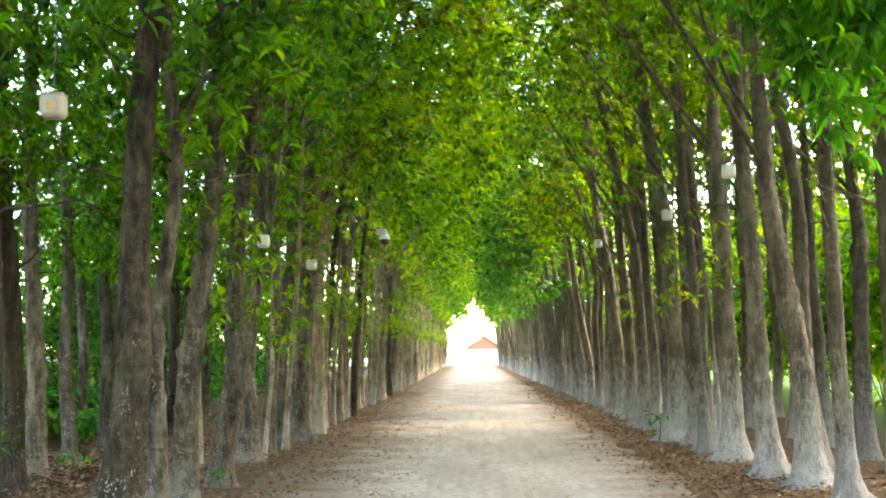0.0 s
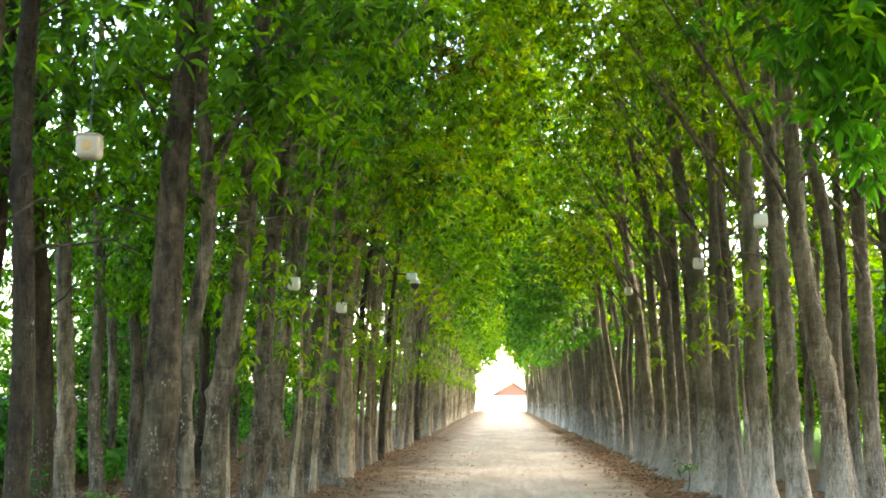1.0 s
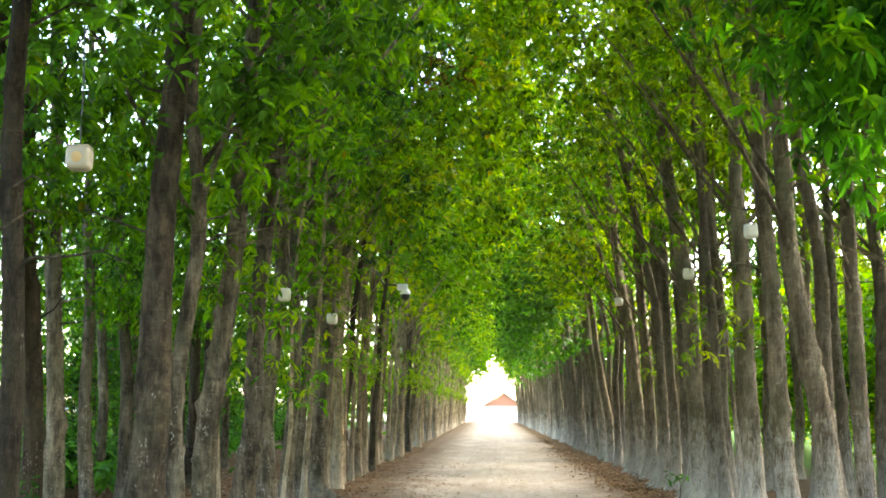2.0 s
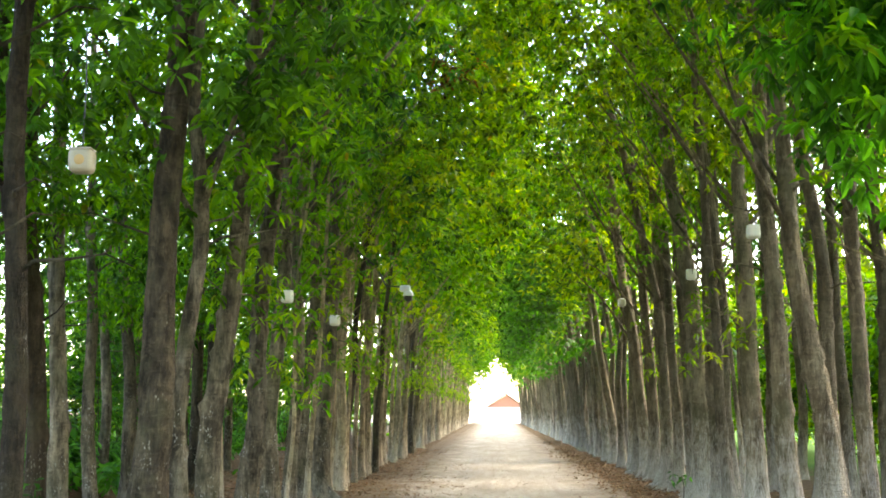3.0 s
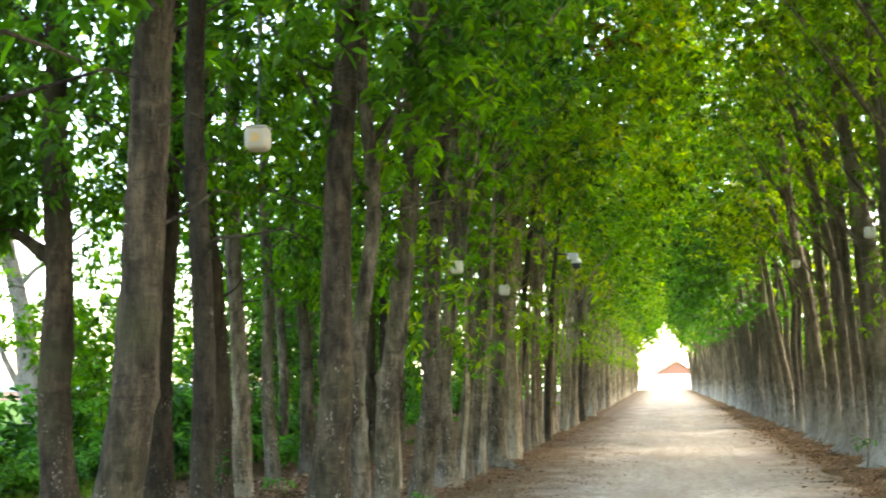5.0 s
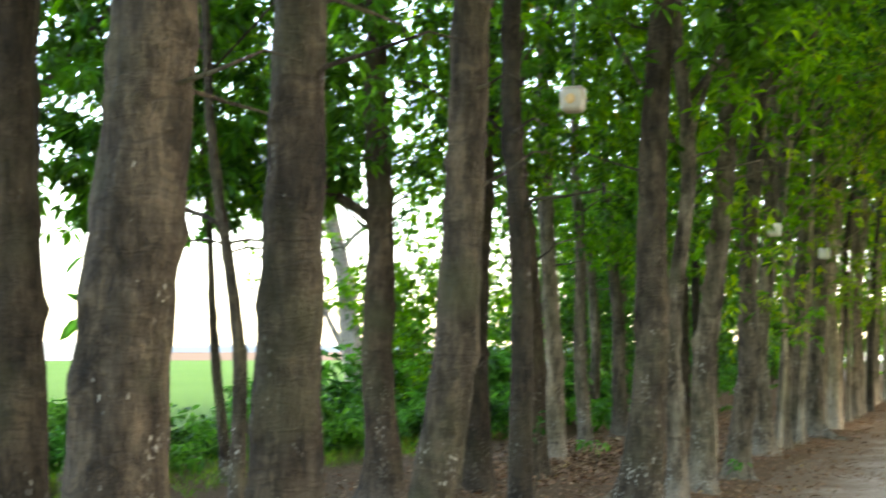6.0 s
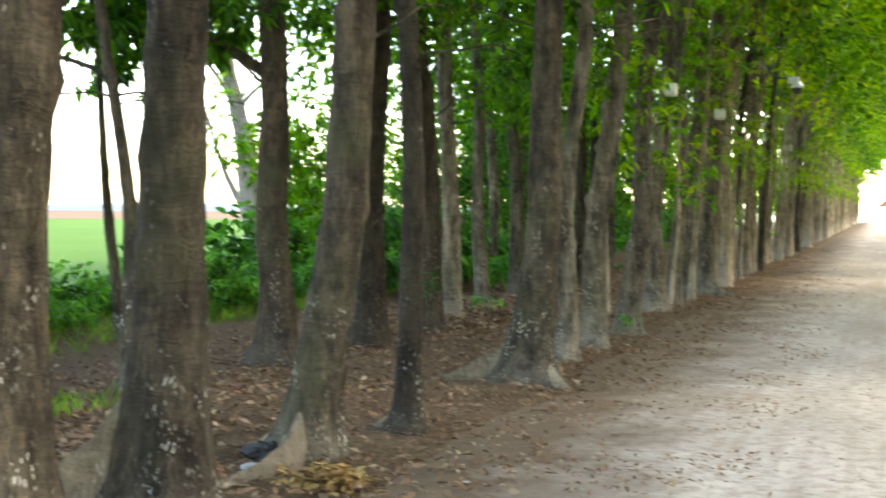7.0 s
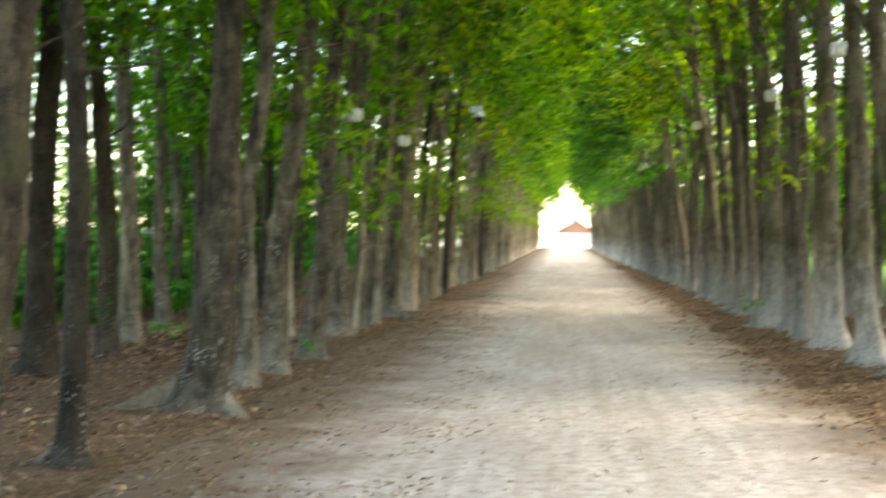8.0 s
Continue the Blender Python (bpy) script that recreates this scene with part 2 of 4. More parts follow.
def ground_material():
    m, nt, b = material("ground")
    tc = nt.nodes.new("ShaderNodeTexCoord").outputs["Object"]
    sep = nt.nodes.new("ShaderNodeSeparateXYZ")
    nt.links.new(tc, sep.inputs[0])
    mid, fine = noise_tex(nt, tc, 0.8, 5), noise_tex(nt, tc, 22, 6, 0.7)
    grit = noise_tex(nt, tc, 90, 3, 0.7)
    soil = mix(nt, mid, (0.05, 0.03, 0.016), (0.125, 0.08, 0.044))
    soil = mix(nt, ramp(nt, fine, [(0.42, (0, 0, 0)), (0.68, (0.75, 0.75, 0.75))]), soil, (0.22, 0.158, 0.1))
    field = mix(nt, noise_tex(nt, tc, 0.12, 5), (0.05, 0.105, 0.024), (0.08, 0.14, 0.034))
    field = mix(nt, ramp(nt, fine, [(0.35, (0.5, 0.5, 0.5)), (0.6, (0, 0, 0))]), field, (0.045, 0.1, 0.025))
    wob = math_node(nt, "MULTIPLY", math_node(nt, "SUBTRACT", mid, 0.5), 5.0)
    left = math_node(nt, "MULTIPLY", math_node(nt, "ADD", math_node(nt, "ADD", sep.outputs[0], wob), 9.8), -0.7, True)
    right = math_node(nt, "MULTIPLY", math_node(nt, "SUBTRACT", math_node(nt, "ADD", sep.outputs[0], wob), 7.5), 0.7, True)
    col = mix(nt, math_node(nt, "MAXIMUM", left, right), soil, field)
    end = math_node(nt, "MULTIPLY", math_node(nt, "SUBTRACT", sep.outputs[1], 154.0), 0.15, True)
    inner = math_node(nt, "MULTIPLY", math_node(nt, "SUBTRACT", 32.0, math_node(nt, "ABSOLUTE", sep.outputs[0])), 0.1, True)
    sand = mix(nt, mid, (0.4, 0.345, 0.265), (0.5, 0.44, 0.35))
    col = mix(nt, math_node(nt, "MULTIPLY", end, inner), col, sand)
    nt.links.new(col, b.inputs["Base Color"])
    b.inputs["Roughness"].default_value = 0.95
    b.inputs["Specular IOR Level"].default_value = 0.02
    bump(nt, b, math_node(nt, "ADD", fine, math_node(nt, "MULTIPLY", grit, 0.5)), 0.9, 0.05)
    return m


def road_material():
    m, nt, b = material("packed_earth")
    tc = nt.nodes.new("ShaderNodeTexCoord").outputs["Object"]
    sep = nt.nodes.new("ShaderNodeSeparateXYZ")
    nt.links.new(tc, sep.inputs[0])
    big = noise_tex(nt, mapped(nt, tc, (1.2, 0.35, 1)), 0.9, 5)
    mid, grit = noise_tex(nt, tc, 9, 6, 0.65), noise_tex(nt, tc, 70, 4, 0.7)
    pale = mix(nt, ramp(nt, big, [(0.3, (0, 0, 0)), (0.7, (1, 1, 1))]), (0.32, 0.272, 0.223), (0.49, 0.432, 0.37))
    pale = mix(nt, ramp(nt, mid, [(0.36, (0.75, 0.75, 0.75)), (0.53, (0, 0, 0))]), pale, (0.215, 0.175, 0.138))
    rut = noise_tex(nt, mapped(nt, tc, (7.0, 0.25, 1)), 1.0, 4, 0.6)
    pale = mix(nt, ramp(nt, rut, [(0.36, (0.45, 0.45, 0.45)), (0.52, (0, 0, 0))]), pale, (0.27, 0.222, 0.172))
    wash = noise_tex(nt, mapped(nt, tc, (4.5, 13, 1)), 1.0, 6, 0.7)
    pale = mix(nt, ramp(nt, wash, [(0.34, (0.6, 0.6, 0.6)), (0.47, (0, 0, 0))]), pale, (0.19, 0.152, 0.118))
    edge_soil = mix(nt, mid, (0.075, 0.048, 0.027), (0.18, 0.127, 0.078))
    wob = math_node(nt, "MULTIPLY", math_node(nt, "SUBTRACT", noise_tex(nt, tc, 1.1, 6, 0.65), 0.5), 2.2)
    off = math_node(nt, "ADD", math_node(nt, "ABSOLUTE", math_node(nt, "ADD", sep.outputs[0], -0.22)), wob)
    fac = math_node(nt, "MULTIPLY", math_node(nt, "SUBTRACT", off, 1.1), 0.8, True)
    col = mix(nt, fac, pale, edge_soil)
    nt.links.new(col, b.inputs["Base Color"])
    b.inputs["Roughness"].default_value = 0.93
    b.inputs["Specular IOR Level"].default_value = 0.12
    bump(nt, b, math_node(nt, "ADD", mid, math_node(nt, "ADD", math_node(nt, "MULTIPLY", grit, 0.4), math_node(nt, "MULTIPLY", wash, 0.7))), 0.8, 0.04)
    return m


GROUND, ROAD = ground_material(), road_material()

# ---- mesh helpers ----


def mesh_ob(name, verts, faces, mat, parent=None, label="", smooth=False):
    me = bpy.data.meshes.new(name)
    verts = np.asarray(verts, dtype=np.float32)
    me.from_pydata(verts.tolist(), [], faces if isinstance(faces, list) else faces.tolist())
    me.materials.append(mat)
    if smooth:
        me.polygons.foreach_set("use_smooth", [True] * len(me.polygons))
    ob = new(name, me)
    ob.parent = parent
    return tagged(ob, label)


def part(name, bm, mat, parent, label=""):
    me = bpy.data.meshes.new(name)
    bm.to_mesh(me)
    bm.free()
    me.materials.append(mat)
    ob = new(name, me)
    ob.parent = parent
    return tagged(ob, label)


def box_bm(size, at=(0, 0, 0), bevel=0.0, segs=2, taper=1.0):
    bm = bmesh.new()
    bmesh.ops.create_cube(bm, size=1)
    for v in bm.verts:
        k = taper if v.co.z < 0 else 1.0
        v.co = Vector((v.co.x * size[0] * k, v.co.y * size[1] * k, v.co.z * size[2]))
    if bevel:
        bmesh.ops.bevel(bm, geom=bm.edges[:], offset=bevel, segments=segs, affect="EDGES", profile=0.5)
    bmesh.ops.translate(bm, vec=at, verts=bm.verts)
    return bm


def tube(path, radii, segs, shape=None, cap=True):
    """Rings round a path of points; shape(i, angle) scales a ring's radius."""
    path = np.asarray(path, float)
    n = len(path)
    tang = np.gradient(path, axis=0)
    tang /= np.linalg.norm(tang, axis=1)[:, None]
    ref = np.array([1.0, 0, 0]) if abs(tang[0][2]) > 0.6 else np.array([0, 0, 1.0])
    verts, faces = [], []
    ang = np.linspace(0, 2 * np.pi, segs, endpoint=False)
    for i in range(n):
        a = ref - tang[i] * (ref @ tang[i])
        a /= np.linalg.norm(a)
        c = np.cross(tang[i], a)
        r = np.array([radii[i] + (shape(i, t) if shape else 0.0) for t in ang])
        verts.extend(path[i] + np.outer(np.cos(ang) * r, a) + np.outer(np.sin(ang) * r, c))
    for i in range(n - 1):
        for j in range(segs):
            k = (j + 1) % segs
            faces.append([i * segs + j, i * segs + k, (i + 1) * segs + k, (i + 1) * segs + j])
    if cap:
        faces.append(list(range((n - 1) * segs, n * segs)))
        faces.append(list(range(segs - 1, -1, -1)))
    return verts, faces


def leaves(rng, centres, count, length, width, droop=0.5, fold=0.25, spread=0.6, simple=False, sag=0.18):
    """Leaflets fanned out in clusters round the centres: folded six-sided blades. Returns points and quads."""
    n = len(centres) * count
    c = np.repeat(np.asarray(centres), count, axis=0)
    az = rng.uniform(0, 2 * np.pi, n)
    dz = -droop + rng.normal(0, spread, n)
    d = np.stack([np.cos(az), np.sin(az), dz], 1)
    d /= np.linalg.norm(d, axis=1)[:, None]
    side = np.cross(d, np.array([0, 0, 1.0])) + rng.normal(0, 0.35, (n, 3))
    side -= d * (side * d).sum(1)[:, None]
    side /= np.linalg.norm(side, axis=1)[:, None] + 1e-9
    up = np.cross(side, d)
    ln = length * rng.uniform(0.65, 1.25, n)[:, None]
    wd = width * rng.uniform(0.7, 1.2, n)[:, None]
    root = c + d * ln * 0.15 + rng.normal(0, length * 0.12, (n, 3))
    bend = -np.array([0, 0, 1.0]) * ln * sag
    tip = root + d * ln + bend
    if simple:
        v = np.stack([root, root + d * ln * 0.45 + side * wd * 0.5 + up * wd * fold, tip, root + d * ln * 0.45 - side * wd * 0.5 + up * wd * fold], 1).reshape(-1, 3)
        return v, np.arange(n)[:, None] * 4 + np.array([[0, 1, 2, 3]])
    v = np.stack([
        root,
        root + d * ln * 0.3 + side * wd * 0.5 + up * wd * fold + bend * 0.15,
        root + d * ln * 0.68 + side * wd * 0.42 + up * wd * fold + bend * 0.5,
        tip,
        root + d * ln * 0.68 - side * wd * 0.42 + up * wd * fold + bend * 0.5,
        root + d * ln * 0.3 - side * wd * 0.5 + up * wd * fold + bend * 0.15,
    ], 1).reshape(-1, 3)
    k = np.arange(n)[:, None] * 6
    quads = np.concatenate([k + np.array([[0, 1, 2, 3]]), k + np.array([[0, 3, 4, 5]])], 0)
    return v, quads


def leaf_mesh(name, v, q, mat):
    me = bpy.data.meshes.new(name)
    me.vertices.add(len(v))
    me.vertices.foreach_set("co", np.asarray(v, np.float32).ravel())
    me.loops.add(len(q) * 4)
    me.loops.foreach_set("vertex_index", np.asarray(q, np.int32).ravel())
    me.polygons.add(len(q))
    me.polygons.foreach_set("loop_start", np.arange(len(q), dtype=np.int32) * 4)
    me.polygons.foreach_set("loop_total", np.full(len(q), 4, np.int32))
    me.update(calc_edges=True)
    me.materials.append(mat)
    return me


# ---- setting ----


def height(x, y):
    h = 0.025 * noise.noise(Vector((x * 0.9, y * 0.9, 0.0))) + 0.01 * noise.noise(Vector((x * 3.1, y * 3.1, 5.0)))
    bank = 0.10 * math.exp(-((x + 4.4) / 1.1) ** 2) + 0.08 * math.exp(-((x - 4.7) / 1.1) ** 2)
    off_road = min(1.0, max(0.0, (abs(x) - 2.3) / 0.7))
    near = 1.0 if -20 < y < 70 and abs(x) < 25 else 0.0
    return (h + bank * (0.6 + 0.6 * noise.noise(Vector((x, y * 0.6, 9.0))))) * off_road * near - 0.03 * (1 - off_road)


def axis_points(marks):
    out = []
    for (a, s), (b, _) in zip(marks, marks[1:]):
        out += list(np.arange(a, b - 1e-6, s))
    return out + [marks[-1][0]]


xs = axis_points([(-4000, 1500), (-1000, 300), (-100, 20), (-20, 1.5), (-11, 0.35), (8, 1.5), (20, 20), (100, 300), (1000, 1500), (4000, 1)])
ys = axis_points([(-4000, 1500), (-1000, 300), (-100, 20), (-20, 3), (-9, 0.45), (30, 1.0), (70, 10), (200, 200), (1000, 1500), (4000, 1)])
gv = [(x, y, height(x, y)) for y in ys for x in xs]
nx = len(xs)
gf = [[j * nx + i, j * nx + i + 1, (j + 1) * nx + i + 1, (j + 1) * nx + i] for j in range(len(ys) - 1) for i in range(nx - 1)]
ground = tagged(mesh_ob("ground", gv, gf, GROUND, smooth=True), "brown trodden soil under the trees, green grass field beyond", "ground", kind="structure")

rv, rf, ry = [], [], axis_points([(-30, 2), (-9, 0.3), (40, 1.0), (165, 1)])
rxs = np.linspace(-1, 1, 29)
for y in ry:
    l = -2.75 + 0.3 * noise.noise(Vector((0, y * 0.5, 0))) + 0.12 * noise.noise(Vector((0, y * 2.3, 3)))
    r = 2.6 + 0.3 * noise.noise(Vector((7, y * 0.5, 0))) + 0.12 * noise.noise(Vector((7, y * 2.3, 3)))
    for u in rxs:
        x = (l + r) / 2 + (r - l) / 2 * u
        e = max(0.0, abs(u) - 0.86) / 0.14
        z = 0.006 + 0.012 * noise.noise(Vector((x * 1.3, y * 0.5, 2))) + 0.006 * noise.noise(Vector((x * 5, y * 5, 2))) - 0.018 * math.exp(-((abs(x) - 0.8) / 0.3) ** 2)
        rv.append((x, y, max(z, -0.022) * (1 - e) + e * (height(x, y) - 0.008)))
nr = len(rxs)
rf = [[j * nr + i, j * nr + i + 1, (j + 1) * nr + i + 1, (j + 1) * nr + i] for j in range(len(ry) - 1) for i in range(nr - 1)]
road = tagged(mesh_ob("road", rv, rf, ROAD, smooth=True), "pale packed-earth lane with soft brown edges", "road", kind="structure")

# ---- trees ----
CROWN_NEAR, CROWN_FAR = [], []


def crown_points(rng, n, low, top=9.4, blobs_n=34, roof=6):
    """Leaf clusters of a crown that leans over the lane on its +x side and stays clear of it below an arch."""
    out = []
    blobs = [(rng.uniform(-1.4, 4.2), rng.uniform(-1.5, 1.5), rng.uniform(low, top), rng.uniform(0.45, 1.0)) for _ in range(blobs_n)]
    blobs += [(rng.uniform(2.2, 4.3), rng.uniform(-1.5, 1.5), rng.uniform(7.2, top + 0.4), rng.uniform(0.6, 1.1)) for _ in range(roof)]
    while len(out) < n:
        bx, by, bz, br = blobs[rng.integers(len(blobs))]
        p = np.array([bx, by, bz]) + rng.normal(0, 0.55, 3) * br
        x, z = p[0], p[2]
        arch = low + 0.2 + (max(0.0, x - 0.3) ** 1.25) * 0.95 if x > 0 else low + 0.15 * abs(x)
        if z < arch + rng.normal(0, 0.22) or z > top + 0.9 or x > 4.4 + 0.2 * rng.normal():
            continue
        out.append(p)
    return np.array(out)


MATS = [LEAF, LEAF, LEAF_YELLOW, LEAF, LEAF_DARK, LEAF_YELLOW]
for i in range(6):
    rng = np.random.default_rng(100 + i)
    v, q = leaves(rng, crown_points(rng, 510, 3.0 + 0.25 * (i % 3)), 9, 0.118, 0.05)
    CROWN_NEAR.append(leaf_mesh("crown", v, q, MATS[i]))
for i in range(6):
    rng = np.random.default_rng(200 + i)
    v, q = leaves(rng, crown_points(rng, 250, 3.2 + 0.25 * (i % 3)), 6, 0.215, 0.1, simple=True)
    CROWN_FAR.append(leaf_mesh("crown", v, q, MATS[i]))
CROWN_MID = []
for i in range(6):
    rng = np.random.default_rng(220 + i)
    v, q = leaves(rng, crown_points(rng, 520, 3.1 + 0.25 * (i % 3), roof=9), 9, 0.125, 0.058, simple=True)
    CROWN_MID.append(leaf_mesh("crown", v, q, MATS[i]))

CROWN_TALL = []
for i in range(2):
    rng = np.random.default_rng(280 + i)
    v, q = leaves(rng, crown_points(rng, 960, 3.0, 11.0, 48), 8, 0.14, 0.062)
    CROWN_TALL.append(leaf_mesh("crown", v, q, (LEAF, LEAF_DARK)[i]))
CROWN_LOW = []
for i in range(3):
    rng = np.random.default_rng(250 + i)
    blobs = [(rng.uniform(-2.2, 2.2), rng.uniform(-2.0, 2.0), 2.7 + 3.8 * rng.random() ** 1.4, rng.uniform(0.4, 0.9)) for _ in range(34)]
    pts = []
    while len(pts) < 600:
        b0 = blobs[rng.integers(34)]
        p0 = np.array(b0[:3]) + rng.normal(0, 0.55, 3) * b0[3]
        if p0[2] > 2.35 + 0.12 * abs(p0[0]) + rng.normal(0, 0.15):
            pts.append(p0)
    v, q = leaves(rng, np.array(pts), 8, 0.128, 0.06, simple=True)
    CROWN_LOW.append(leaf_mesh("crown", v, q, (LEAF_DARK, LEAF, LEAF)[i]))
rng = np.random.default_rng(260)
blobs = [(rng.uniform(-2.4, 2.4), rng.uniform(-2.0, 2.0), 2.9 + 3.2 * rng.random() ** 1.3, rng.uniform(0.35, 0.8)) for _ in range(40)]
pts = [np.array(b0[:3]) + rng.normal(0, 0.5, 3) * b0[3] for b0 in blobs for _ in range(23)]
v, q = leaves(rng, np.array([p0 for p0 in pts if p0[2] > 2.55]), 8, 0.19, 0.075, droop=0.7)
CROWN_LOW.append(leaf_mesh("crown", v, q, LEAF_DARK))

SPRIGS = []
for i in range(4):
    rng = np.random.default_rng(300 + i)
    pts = np.stack([rng.normal(0, 0.28, 26), rng.normal(0, 0.28, 26), rng.uniform(-0.7, 0.7, 26)], 1)
    v, q = leaves(rng, pts, 5, 0.13, 0.045)
    SPRIGS.append(leaf_mesh("sprig", v, q, LEAF_YELLOW if i % 2 else LEAF))


def axis_at(z, lean, bend, wob, seed):
    x = lean * z + bend * z * z + wob * noise.noise(Vector((seed * 3.7, z * 0.45, 1)))
    y = wob * noise.noise(Vector((seed * 5.1, z * 0.45, 8)))
    k = min(1.0, z / 1.5) if z > 0 else 0.0
    return np.array([lean * z + bend * z * z + (x - lean * z - bend * z * z) * k, y * k, z])


def make_tree(x, y, diam, lean=0.0, bend=0.0, road_side=1, seed=0, roots=(), top=9.5, bark=None, crown=None,
              crown_scale=1.0, limbs=4, sprigs=(), near=True, label="", group="", crown_z=0.0, low=False, fork=(), second=None, turn=None, wob=0.11, flare=0.22):
    rnd = random.Random(seed * 17 + 3)
    bark = bark or BARK
    tree = new("tree")
    gz = height(x, y)
    tree.matrix_world = pose(x, y, gz)
    close = near and y < 17
    d_ok = diam > 0.14
    segs = 26 if close else 16 if near else 8
    zs = [-0.15, 0.0, 0.06, 0.14, 0.25, 0.4, 0.6, 0.9] if near else [-0.15, 0.03, 0.12, 0.28, 0.5, 0.9]
    zs += list(np.arange(1.0, 4.6, 0.07 if close else 0.14)) + list(np.linspace(4.75, top, 9)) if near else list(np.linspace(1.3, top, 8))
    path = [axis_at(z, lean, bend, wob, seed) for z in zs]
    r0 = diam / 2
    radii = [r0 * (1 - 0.60 * max(0, z) / top) * (1 + flare * math.exp(-max(z, 0) / 0.16) + 0.22 * math.exp(-max(z, 0) / 0.7)) for z in zs]
    if not roots:
        a0 = rnd.uniform(0, 6.28)
        roots = [(a0 + 6.28 * k / 4 + rnd.uniform(-0.4, 0.4), rnd.uniform(0.5, 1.3) * diam * 0.6, rnd.uniform(0.1, 0.2), 5) for k in range(4)]

    knot_rnd = random.Random(seed * 31 + 7)
    knots = [(knot_rnd.uniform(0.9, 4.6), knot_rnd.uniform(-math.pi, math.pi), knot_rnd.uniform(0.16, 0.42) * (0.5 if diam > 0.27 else 1.0), knot_rnd.uniform(0.035, 0.065)) for _ in range(24 if near else 0)]

    def shape(i, t):
        z = max(zs[i], 0)
        s = 0.0
        for a, reach, tall, sharp in roots:
            # ring angles start at +x and run anticlockwise
            s += min(reach, 0.5) * 0.42 * math.exp(-z / (tall * 1.15)) * max(0.0, math.cos((t - a) / 2)) ** (sharp * 2.5)
        s += r0 * 0.07 * noise.noise(Vector((math.cos(t) * 1.6 + seed, math.sin(t) * 1.6, zs[i] * 1.3)))
        s += r0 * 0.09 * noise.noise(Vector((math.cos(t) * 4 + seed, math.sin(t) * 4, zs[i] * 5)))
        s += r0 * 0.05 * noise.noise(Vector((seed * 1.7, math.cos(t) * 0.7, zs[i] * 7.5)))
        for kz, ka, amp, tall_k in knots:
            if abs(z - kz) < 0.2:
                da = (t - ka + math.pi) % (2 * math.pi) - math.pi
                s += r0 * amp * math.exp(-((z - kz) / tall_k) ** 2 - (da / 0.38) ** 2)
        s += r0 * 0.3 * max(0.0, noise.noise(Vector((math.cos(t) * 2.2 + seed * 2.1, math.sin(t) * 2.2, zs[i] * 2.6))) - 0.36)
        return s

    v, f = tube(path, radii, segs, shape)
    mesh_ob("trunk", v, f, bark, tree, smooth=True)
    if near:
        for a, reach, tall, sharp in roots:
            if reach < 0.2:
                continue
            rw = min(0.3 * diam, 0.05 + 0.1 * reach)
            ang_w = 0.3 * math.sin(seed * 2.3 + a * 5)
            v, f, nu = [], [], 9
            for si, s0 in enumerate(np.linspace(0, 1, 11)):
                dist = r0 * 0.2 + (reach + r0 * 0.8) * s0
                aa = a + ang_w * s0 * s0
                wd, hi = rw * (0.3 + 0.7 * (1 - s0)) * (1 - 0.8 * s0 ** 5), tall * 2.0 * (1 - s0) ** 2.6 + 0.1 * (1 - s0 ** 2.2)
                for u in np.linspace(-1, 1, nu):
                    lift = max(0.0, 1 - abs(u) ** 2) ** 0.6
                    wob2 = 1 + 0.18 * noise.noise(Vector((si * 0.7, u * 1.5, seed + a)))
                    off = wd * u * (1.25 - 0.35 * lift) * wob2
                    v.append((math.cos(aa) * dist - math.sin(aa) * off, math.sin(aa) * dist + math.cos(aa) * off, -0.06 + (hi + 0.06) * lift * wob2))
            for si in range(10):
                for u in range(nu - 1):
                    f.append([si * nu + u, (si + 1) * nu + u, (si + 1) * nu + u + 1, si * nu + u + 1])
            mesh_ob("root", v, f, bark if bark is not BARK else BARK_BARE if sharp == 9 else BARK_ROOT, tree, smooth=True)
    for k in range(limbs):
        z0 = rnd.uniform(3.2, top * 0.8)
        p0 = axis_at(z0, lean, bend, wob, seed)
        a = rnd.uniform(-1.3, 1.3) + (0 if road_side > 0 else math.pi) + (math.pi if k % 3 == 2 else 0)
        ln = rnd.uniform(1.3, 3.0) * (1.0 if near else 0.6)
        rnd_k = rnd.uniform(-0.6, 1.6)
        pts = [p0 + np.array([math.cos(a) * ln * s, math.sin(a + 0.6 * s) * ln * s * 0.8, ln * (1.0 * s + 0.3 * rnd_k * s * s) + 0.2 * math.sin(5 * s + k * 2 + seed) * s]) for s in (0, 0.15, 0.35, 0.6, 0.8, 1.0)]
        rr = r0 * (1 - 0.6 * z0 / top) * (0.5 if road_side > 0 else 0.34)
        v, f = tube(pts, [rr * (1 - 0.8 * s) for s in (0, 0.15, 0.35, 0.6, 0.8, 1.0)], 7 if near else 4)
        mesh_ob("limb", v, f, bark, tree, smooth=True)
    for k in range(4 if near and d_ok else 0):
        # thin side shoots on the clear stem
        z0, a, ln = knot_rnd.uniform(2.3, 4.6), knot_rnd.uniform(0, 6.28), knot_rnd.uniform(0.4, 1.1)
        p0, lift_k = axis_at(z0, lean, bend, wob, seed), knot_rnd.uniform(0.2, 1.1)
        ss = (0, 0.2, 0.5, 0.8, 1.0)
        pts = [p0 + np.array([math.cos(a + 0.5 * s0) * ln * s0, math.sin(a + 0.5 * s0) * ln * s0, ln * (lift_k * s0 - 0.35 * s0 * s0) + 0.03 * math.sin(11 * s0)]) for s0 in ss]
        v, f = tube(pts, [0.016 * (1 - 0.75 * s0) for s0 in ss], 5)
        mesh_ob("twig", v, f, bark, tree, smooth=True)
